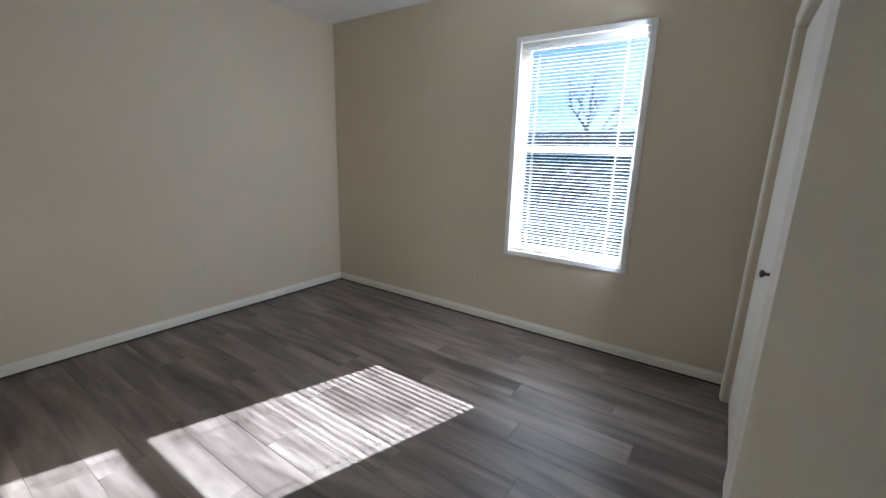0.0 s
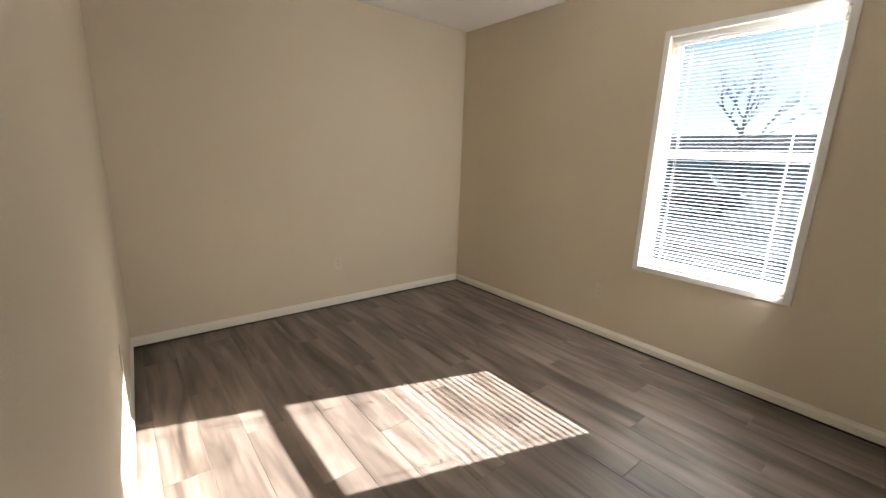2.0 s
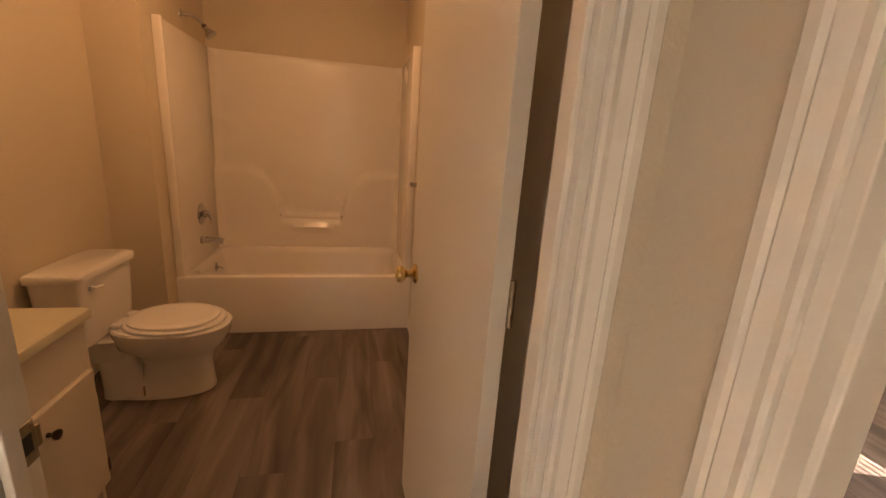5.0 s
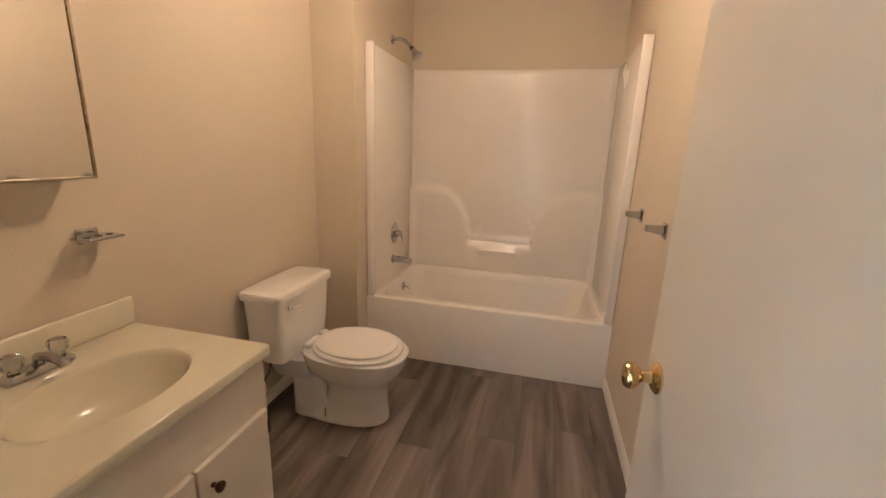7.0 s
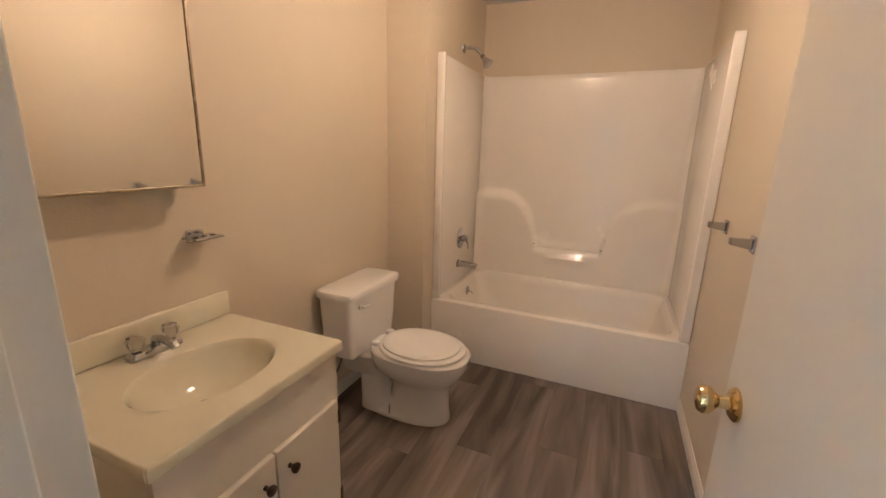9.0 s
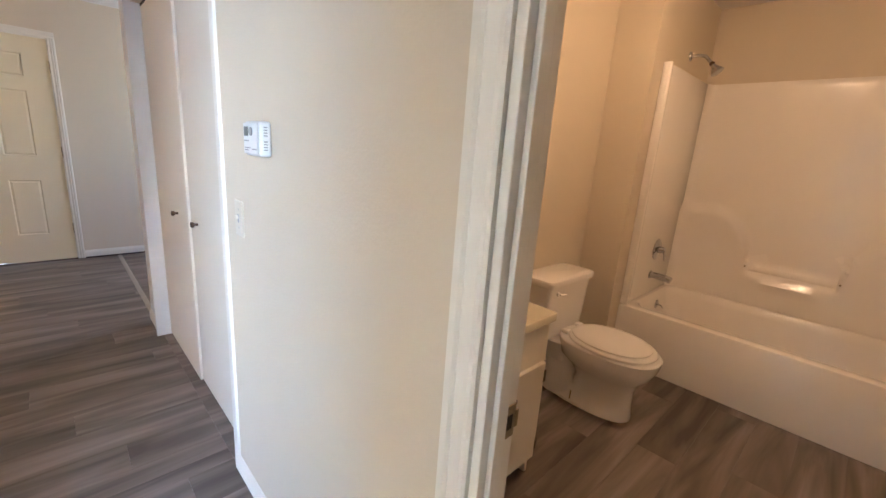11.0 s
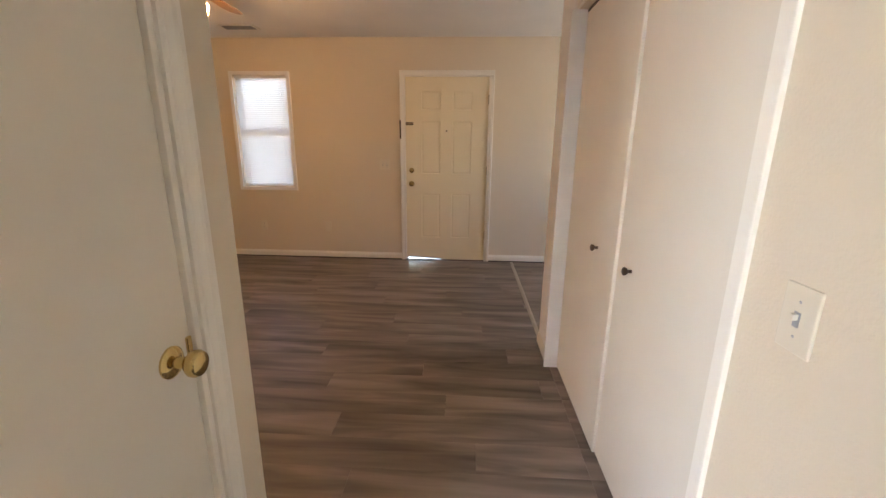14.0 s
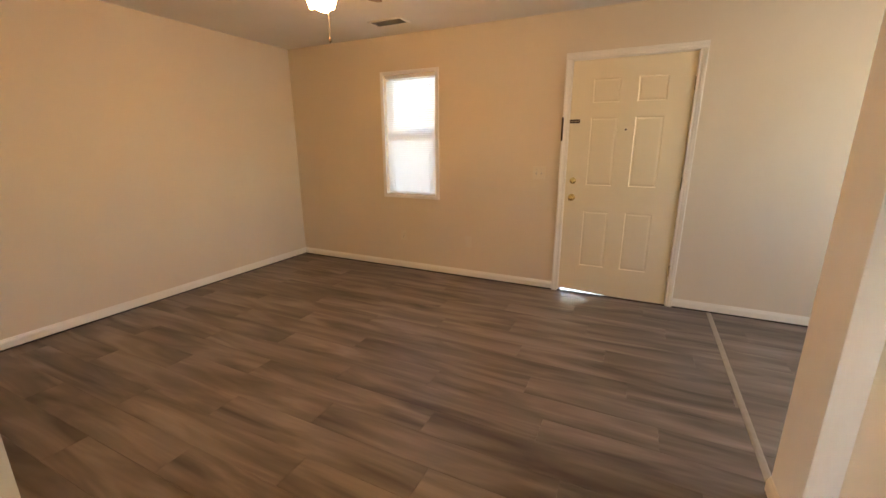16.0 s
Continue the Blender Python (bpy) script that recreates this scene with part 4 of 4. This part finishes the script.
dl = empty("ceiling_light", (BATH_LAMP[0], BATH_LAMP[1], H))
part("canopy", lathe([(0.001, 0), (0.10, 0), (0.10, -0.018), (0.085, -0.030), (0.001, -0.030)], 32), WHITEP, dl, smooth=True)
part("glass_dome", lathe([(0.001, -0.031), (0.088, -0.031), (0.098, -0.045), (0.09, -0.075), (0.06, -0.098), (0.02, -0.108), (0.001, -0.109)], 32), DOME, dl, "frosted glass dome, lit", True)
tagged(dl, "small lit frosted ceiling light in the bathroom", "ceiling light")


# ---- hall fittings ----
def thermostat():
    t = empty("thermostat", (HX1, 1.552, 1.328))
    part("housing", box(-0.030, 0, -0.056, 0.056, -0.045, 0.045, 0.007, 3), WHITEP, t, smooth=True)
    part("face_cover", box(-0.036, -0.0302, -0.050, 0.050, -0.040, 0.040, 0.003), WHITEP, t)
    part("display", box(-0.0368, -0.0355, 0.012, 0.042, 0.006, 0.030), LCD, t, "dark display")
    part("dial", lathe([(0.001, -0.036), (0.011, -0.036), (0.010, -0.040), (0.001, -0.040)], 20, "x", (0, -0.010, 0.018)), GREYP, t, "grey round button", True)
    for z, a, b in ((-0.006, 0.010, 0.044), (-0.024, -0.002, 0.040), (-0.030, 0.012, 0.040), (-0.027, -0.045, -0.012)):
        part("print_bar", box(-0.0366, -0.0355, a, b, z - 0.0016, z + 0.0016), GREYP, t)
    for k in range(8):
        z = 0.030 - k * 0.007 - (0.008 if k > 3 else 0)
        part("vent_slot", box(-0.021, -0.011, -0.0566, -0.0555, z - 0.0016, z + 0.0016), GREYP, t)
    return tagged(t, "white wall thermostat with small dark display", "thermostat")


thermostat()


def plate(name, at, turn, kind, label):
    """A wall plate; local -y faces the room."""
    p = empty(name, at, turn)
    wide = 0.058 if kind == "double" else 0.036
    part("cover", box(-wide, wide, -0.006, 0, -0.058, 0.058, 0.003), PLASTIC, p)
    if kind == "outlet":
        for z in (-0.020, 0.020):
            r = part("socket", loft([(0, 0, -0.0005, 0.0165, 0.0135), (0, 0, 0.002, 0.016, 0.013)], 20, 3), PLASTIC, p)
            r.matrix_basis = pose(0, -0.006, z, 90, 0, 0)
            for x in (-0.0065, 0.0065):
                part("slot", box(x - 0.001, x + 0.001, -0.0092, -0.0075, z - 0.002, z + 0.007), DARK, p)
        part("screw", lathe([(0.001, 0), (0.003, 0), (0.001, -0.001)], 8, "y", (0, -0.006, 0)), GREYP, p)
    elif kind == "blank":
        part("jack", box(-0.008, 0.008, -0.0085, -0.006, -0.008, 0.008, 0.001), PLASTIC, p)
    else:
        for x in ((-0.023, 0.023) if kind == "double" else (0,)):
            part("toggle_slot", box(x - 0.006, x + 0.006, -0.0072, -0.006, -0.013, 0.013), GREYP, p)
            part("toggle", box(x - 0.004, x + 0.004, -0.016, -0.0072, -0.001, 0.010, 0.001), PLASTIC, p)
            for z in (-0.030, 0.030):
                part("screw", lathe([(0.001, 0), (0.003, 0), (0.001, -0.001)], 8, "y", (x, -0.006, z)), GREYP, p)
    return tagged(p, label, "light switch" if kind in ("single", "double") else "outlet")


plate("light_switch", (HX1, 1.775, 1.075), -90, "single", "ivory toggle light switch on the hall wall")
plate("light_switch", (-1.055, LY1, 1.115), 0, "double", "ivory double light switch beside the front door")
plate("wall_outlet", (-2.535, LY1, 0.385), 0, "outlet", "ivory duplex outlet low on the wall")
plate("wall_outlet", (-1.75, LY1, 0.385), 0, "blank", "ivory cable jack plate low on the wall")
plate("wall_outlet", (BX1, -1.853, 0.405), -90, "outlet", "ivory duplex outlet low on the bedroom wall")
plate("wall_outlet", (1.666, BY0, 0.378), 180, "outlet", "ivory duplex outlet below the bedroom window")
plate("wall_outlet", (2.33, BY1 - 0.064, 0.42), 0, "outlet", "ivory duplex outlet on the sunlit bedroom wall")


# ---- living room fittings ----
def ceiling_fan():
    f = empty("ceiling_fan", (FAN[0], FAN[1], H))
    part("canopy", lathe([(0.001, 0), (0.065, 0), (0.062, -0.02), (0.035, -0.045), (0.001, -0.045)], 28), OLDBRASS, f, smooth=True)
    part("motor", lathe([(0.001, -0.045), (0.05, -0.045), (0.105, -0.065), (0.118, -0.09), (0.112, -0.125), (0.07, -0.15), (0.001, -0.15)], 32), OLDBRASS, f, "brass motor housing", True)
    part("light_fitter", lathe([(0.001, -0.15), (0.045, -0.15), (0.055, -0.175), (0.04, -0.205), (0.001, -0.21)], 28), OLDBRASS, f, smooth=True)
    for k in range(5):
        a = 72 * k + 20
        bm = bmesh.new()
        pts = [(0.17, -0.045), (0.22, -0.055), (0.50, -0.068), (0.58, -0.050), (0.605, 0.0), (0.58, 0.050), (0.50, 0.068), (0.22, 0.055), (0.17, 0.045)]
        lo = [bm.verts.new((x, y, -0.003)) for x, y in pts]
        hi = [bm.verts.new((x, y, 0.003)) for x, y in pts]
        bm.faces.new(lo[::-1])
        bm.faces.new(hi)
        for i in range(len(pts)):
            bm.faces.new((lo[i], lo[(i + 1) % len(pts)], hi[(i + 1) % len(pts)], hi[i]))
        b = part("blade", bm, BLADE, f, "brown wood-grain blade")
        b.matrix_basis = pose(0, 0, -0.105, 0, 0, a) @ pose(0, 0, 0, 11, 0, 0)
        br = part("blade_arm", box(0.09, 0.20, -0.015, 0.015, -0.012, -0.004, 0.003), OLDBRASS, f)
        br.matrix_basis = pose(0, 0, -0.105, 0, 0, a)
    for k in range(4):
        a = radians(90 * k + 28)
        g = lathe([(0.001, 0.0), (0.022, 0.0), (0.030, -0.012), (0.046, -0.045), (0.056, -0.078), (0.060, -0.088), (0.050, -0.086), (0.030, -0.084), (0.001, -0.083)], 24)
        g.transform(Matrix.Translation((0.075 * math.cos(a), 0.075 * math.sin(a), -0.200)) @ Matrix.Rotation(radians(38), 4, Vector((-math.sin(a), math.cos(a), 0))) @ Matrix.Identity(4))
        part("lamp_shade", g, BULB, f, "frosted glass tulip shade, lit", True)
    part("pull_chain", tube([(0.02, 0.03, -0.20), (0.02, 0.03, -0.45)], 0.0022, 6), OLDBRASS, f, "thin brass pull chain")
    part("chain_fob", lathe([(0.001, -0.45), (0.006, -0.455), (0.009, -0.467), (0.006, -0.478), (0.001, -0.481)], 12, "z", (0.02, 0.03, 0)), BRONZE, f, smooth=True)
    return tagged(f, "brass ceiling fan with lit tulip lamps", "ceiling fan")


ceiling_fan()

cv = empty("ceiling_vent", (-2.38, 5.39, H))
part("backing", box(-0.150, 0.150, -0.065, 0.065, -0.002, 0), DARK, cv)
for b in ((-0.175, 0.175, 0.065, 0.085), (-0.175, 0.175, -0.085, -0.065), (-0.175, -0.150, -0.065, 0.065), (0.150, 0.175, -0.065, 0.065)):
    part("frame", box(*b, -0.010, 0, 0.002), TRIM, cv)
for k in range(8):
    s_ = part("slat", box(-0.150, 0.150, -0.008, 0.008, -0.0006, 0.0006), GREYP, cv)
    s_.matrix_basis = pose(0, -0.056 + 0.016 * k, -0.007, 40, 0, 0)
tagged(cv, "painted metal ceiling air vent near the window", "vent")

ts = moulding("floor_transition_strip", [(0, -0.017), (0.002, -0.016), (0.006, -0.006), (0.006, 0.006), (0.002, 0.016), (0, 0.017)], (0.432, 3.77, 0.0), (0.432, 5.785, 0.0), (0, 0, 1), METALSTRIP)
tagged(ts, "tan metal transition strip on the plank floor", "floor strip", kind="structure")


# ---- outdoors ----
# grass colour raised to make the ground behind the blind look bright
GRASS = plain("brightened_grass", (0.42, 0.41, 0.36), 0.9, vary=0.35, scale=1.5, bump=0.5, bump_scale=40)
# asphalt colour lightened and blued to carry the glare on it
ASPHALT = plain("asphalt_glare", (0.50, 0.53, 0.58), 0.55, vary=0.2, scale=2.0, bump=0.4, bump_scale=120)
CONCRETE = plain("concrete", (0.48, 0.46, 0.42), 0.8, vary=0.1, scale=1.2, bump=0.3, bump_scale=60)
BARK = plain("bark", (0.10, 0.085, 0.07), 0.9, vary=0.3, scale=8)
SIDING = plain("pale_siding", (0.55, 0.53, 0.50), 0.7, vary=0.04)
ROOF = plain("grey_shingle", (0.24, 0.235, 0.23), 0.9, vary=0.2, scale=6)
CAR = plain("blue_car_paint", (0.05, 0.09, 0.18), 0.25, vary=0.03, coat=0.6)
TYRE = plain("tyre_rubber", (0.03, 0.03, 0.03), 0.8)
WOODS = plain("winter_twigs", (0.24, 0.22, 0.20), 0.95, vary=0.4, scale=0.6)

tagged(mesh_object("ground", box(-600, 600, -600, 600, -0.65, -0.32), GRASS), "winter grass reaching to the horizon, colour lifted to brighten the view", "ground", kind="structure")
tagged(mesh_object("road", box(-60, 60, -19.0, -9.5, -0.318, -0.31), ASPHALT), "asphalt parking lot outside the window, lightened to hold its glare", "road", kind="structure")
bm = box(-1.0, 1.0, -14, 9, -0.315, -0.28)
pv = mesh_object("pavement", bm, CONCRETE)
pv.matrix_basis = pose(4.6, -11.0, 0, 0, 0, -22)
tagged(pv, "pale sunlit concrete walk crossing the grass", "pavement", kind="structure")
tagged(mesh_object("pavement", box(-6.0, 5.0, 5.95, 8.2, -0.31, -0.06), CONCRETE), "concrete porch slab outside the front door", "pavement", kind="structure")
tagged(mesh_object("pavement", box(-60, 60, -9.5, -9.35, -0.315, -0.20), CONCRETE), "pale concrete kerb beside the asphalt", "kerb", kind="structure")


def bare_tree(at, height, seed):
    rnd = random.Random(seed)
    t = empty("bare_tree", at)
    limbs = bmesh.new()

    def limb(p, d, length, r, depth, bm):
        pts, q, dd = [p], p.copy(), d.copy()
        for _ in range(4):
            dd = (dd + Vector((rnd.uniform(-.16, .16), rnd.uniform(-.16, .16), rnd.uniform(-.02, .12)))).normalized()
            q = q + dd * length / 4
            pts.append(q.copy())
        prev = None
        sides = 6 if depth < 2 else 4
        for i, c in enumerate(pts):
            rr = r * (1 - 0.14 * i)
            u = dd.orthogonal().normalized()
            v = dd.cross(u)
            ringv = [bm.verts.new(c + rr * (math.cos(2 * math.pi * k / sides) * u + math.sin(2 * math.pi * k / sides) * v)) for k in range(sides)]
            if prev:
                for k in range(sides):
                    bm.faces.new((prev[k], prev[(k + 1) % sides], ringv[(k + 1) % sides], ringv[k]))
            prev = ringv
        return pts
    tb = bmesh.new()
    trunk = limb(Vector((0, 0, 0)), Vector((0, 0, 1)), height * 0.42, height * 0.022, 0, tb)
    part("trunk", tb, BARK, t)

    def grow(p, d, length, r, depth):
        pts = limb(p, d, length, r, depth, limbs)
        if depth < 4:
            for _ in range(3 if depth < 3 else 4):
                a = rnd.uniform(0, 6.283)
                out = Vector((math.cos(a), math.sin(a), 0))
                grow(pts[rnd.choice((2, 3, 4))], (d * 0.8 + out * 0.62 + Vector((0, 0, 0.18))).normalized(), length * rnd.uniform(0.55, 0.78), r * 0.52, depth + 1)
    for k in range(4):
        a = 1.57 * k + rnd.uniform(-.4, .4)
        grow(trunk[rnd.choice((2, 3, 4))], Vector((0.5 * math.cos(a), 0.5 * math.sin(a), 0.85)).normalized(), height * 0.30, height * 0.012, 1)
    part("crown", limbs, BARK, t, "bare grey winter branches")
    return tagged(t, "bare winter tree with thin grey branches", "tree", "bare trees outside")


for k, (x, y, h) in enumerate(((-1.6, -26, 9.5), (-4.0, -29, 10.5), (-7.5, -27, 9.0), (3.5, -33, 8.0), (9.5, -35, 9.5), (-13, -34, 11))):
    bare_tree((x, y, -0.34), h, 20 + k)

rw = random.Random(9)
bm = bmesh.new()
for k in range(900):
    x, y = rw.uniform(-70, 90), rw.uniform(-62, -48)
    h = rw.uniform(2.0, 5.2)
    for _ in range(3):
        a, w = rw.uniform(0, 3.14), rw.uniform(0.06, 0.16)
        lean = Vector((rw.uniform(-.8, .8), rw.uniform(-.5, .5), h))
        d = Vector((math.cos(a) * w, math.sin(a) * w, 0))
        p = Vector((x + rw.uniform(-.6, .6), y, -0.33))
        bm.faces.new([bm.verts.new(q) for q in (p - d, p + d, p + lean)])
tagged(mesh_object("distant_woods", bm, WOODS), "distant line of bare winter scrub and trees", "woods", kind="stuff")


def house(x, y, w, d, h):
    o = empty("house", (x, y, -0.33))
    part("wall", box(-w / 2, w / 2, -d / 2, d / 2, 0, h), SIDING, o)
    bm = bmesh.new()
    v = [bm.verts.new(p) for p in ((-w / 2 - .4, -d / 2 - .4, h), (w / 2 + .4, -d / 2 - .4, h), (w / 2 + .4, d / 2 + .4, h), (-w / 2 - .4, d / 2 + .4, h), (-w / 2 - .4, 0, h + 1.7), (w / 2 + .4, 0, h + 1.7))]
    for q in ((0, 1, 5, 4), (2, 3, 4, 5), (0, 4, 3), (1, 2, 5), (3, 2, 1, 0)):
        bm.faces.new([v[i] for i in q])
    part("roof", bm, ROOF, o)
    for xx in (-w * 0.3, 0.0, w * 0.3):
        wd = part("window", box(xx - 0.5, xx + 0.5, d / 2, d / 2 + 0.05, 0.9, 2.1), LCD, o)
        part("frame", box(xx - 0.55, xx + 0.55, d / 2, d / 2 + 0.03, 0.85, 2.15), VINYL, wd)
    return tagged(o, "far pale house with a grey shingle roof", "house")


house(13.0, -44, 12, 8, 2.7)
house(-6.0, -50, 11, 8, 2.6)


def parked_car(x, y, turn):
    c = empty("parked_car", (x, y, -0.31), turn)
    bm = loft([(0, 0, 0.28, 2.15, 0.80), (0, 0, 0.45, 2.25, 0.88), (0, 0, 0.72, 2.22, 0.88), (0, 0, 0.88, 2.05, 0.82)], 40, 5)
    part("body", bm, CAR, c, smooth=True)
    part("cabin", loft([(-0.15, 0, 0.87, 1.35, 0.78), (-0.20, 0, 1.15, 1.10, 0.70), (-0.22, 0, 1.42, 0.85, 0.60), (-0.22, 0, 1.47, 0.70, 0.50)], 32, 4.5), LCD, c, "dark glazed cabin", True)
    for wx in (-1.35, 1.35):
        for wy in (-0.78, 0.78):
            wh = part("wheel", lathe([(0.001, -0.1), (0.30, -0.1), (0.32, -0.08), (0.32, 0.08), (0.30, 0.1), (0.001, 0.1)], 24, "y", (wx, wy, 0.322)), TYRE, c, smooth=True)
            part("rim", lathe([(0.001, -0.105), (0.19, -0.105), (0.19, 0.105), (0.001, 0.105)], 18, "y", (wx, wy, 0.322)), CHROME, wh)
    return tagged(c, "dark blue parked car outside the window", "car")


parked_car(6.4, -16.2, 12)
parked_car(-1.2, -17.5, 90)


# ---- plank floor ----
fl = tagged(new("floor"), "grey-brown wood-look vinyl plank floor", "floor", kind="structure")
ROOMS = [(-1.0, BX1, BY0, BY1), (-0.56, 0.205, BY1, HY), (HX0, HX1, HY, LY0), (HX1, 0.60, 1.955, 3.448), (-3.3, HX0 - 0.12, HY, 1.97), (HX0 - 0.12, HX0, 0.44, 1.16), (HX1, 0.50, 0.0, 0.735), (0.50, 2.70, HY, 1.67),
         (LX0, HX1, LY0, LY1), (HX1, 2.90, 3.77, LY1)]
bm = bmesh.new()
for x0, x1, y0, y1 in ROOMS:
    add_box(bm, x0 - 0.02, x1 + 0.02, y0 - 0.02, y1 + 0.02, -0.05, -0.004)
add_box(bm, HX1, 1.2, 1.95, 3.45, -0.05, -0.004)
add_box(bm, 2.70, 3.6, HY, 1.415, -0.05, -0.004)
under = part("subfloor", bm, SLAB, fl)
PW, PL = 0.182, 1.22
rp = random.Random(3)
shapes = {}
for x0, x1, y0, y1 in ROOMS:
    j0, j1 = math.floor((y0 + 10) / PW), math.ceil((y1 + 10) / PW)
    for j in range(j0, j1):
        a, b = max(y0, j * PW - 10), min(y1, (j + 1) * PW - 10)
        if b - a < 0.004:
            continue
        shift = (j * 0.437 % 1) * PL
        i0, i1 = math.floor((x0 + 10 - shift) / PL), math.ceil((x1 + 10 - shift) / PL)
        for i in range(i0, i1):
            c, d = max(x0, i * PL - 10 + shift), min(x1, (i + 1) * PL - 10 + shift)
            if d - c < 0.004:
                continue
            key = (round(d - c, 3), round(b - a, 3))
            if key not in shapes:
                e, w, l_ = 0.0004, (b - a) / 2, (d - c) / 2
                bm = bmesh.new()
                vs = [bm.verts.new(p) for k, z in ((e, -0.0035), (e, -0.0009), (e + 0.0007, 0.0)) for p in ((-l_ + k, -w + k, z), (l_ - k, -w + k, z), (l_ - k, w - k, z), (-l_ + k, w - k, z))]
                for s in (0, 4):
                    for k in range(4):
                        bm.faces.new((vs[s + k], vs[s + (k + 1) % 4], vs[s + 4 + (k + 1) % 4], vs[s + 4 + k]))
                bm.faces.new(vs[8:12])
                p = part("plank", bm, PLANK, fl)
                shapes[key] = p.data
            else:
                p = new("plank", shapes[key])
                p.parent = fl
            p.matrix_basis = pose((c + d) / 2, (a + b) / 2, 0)
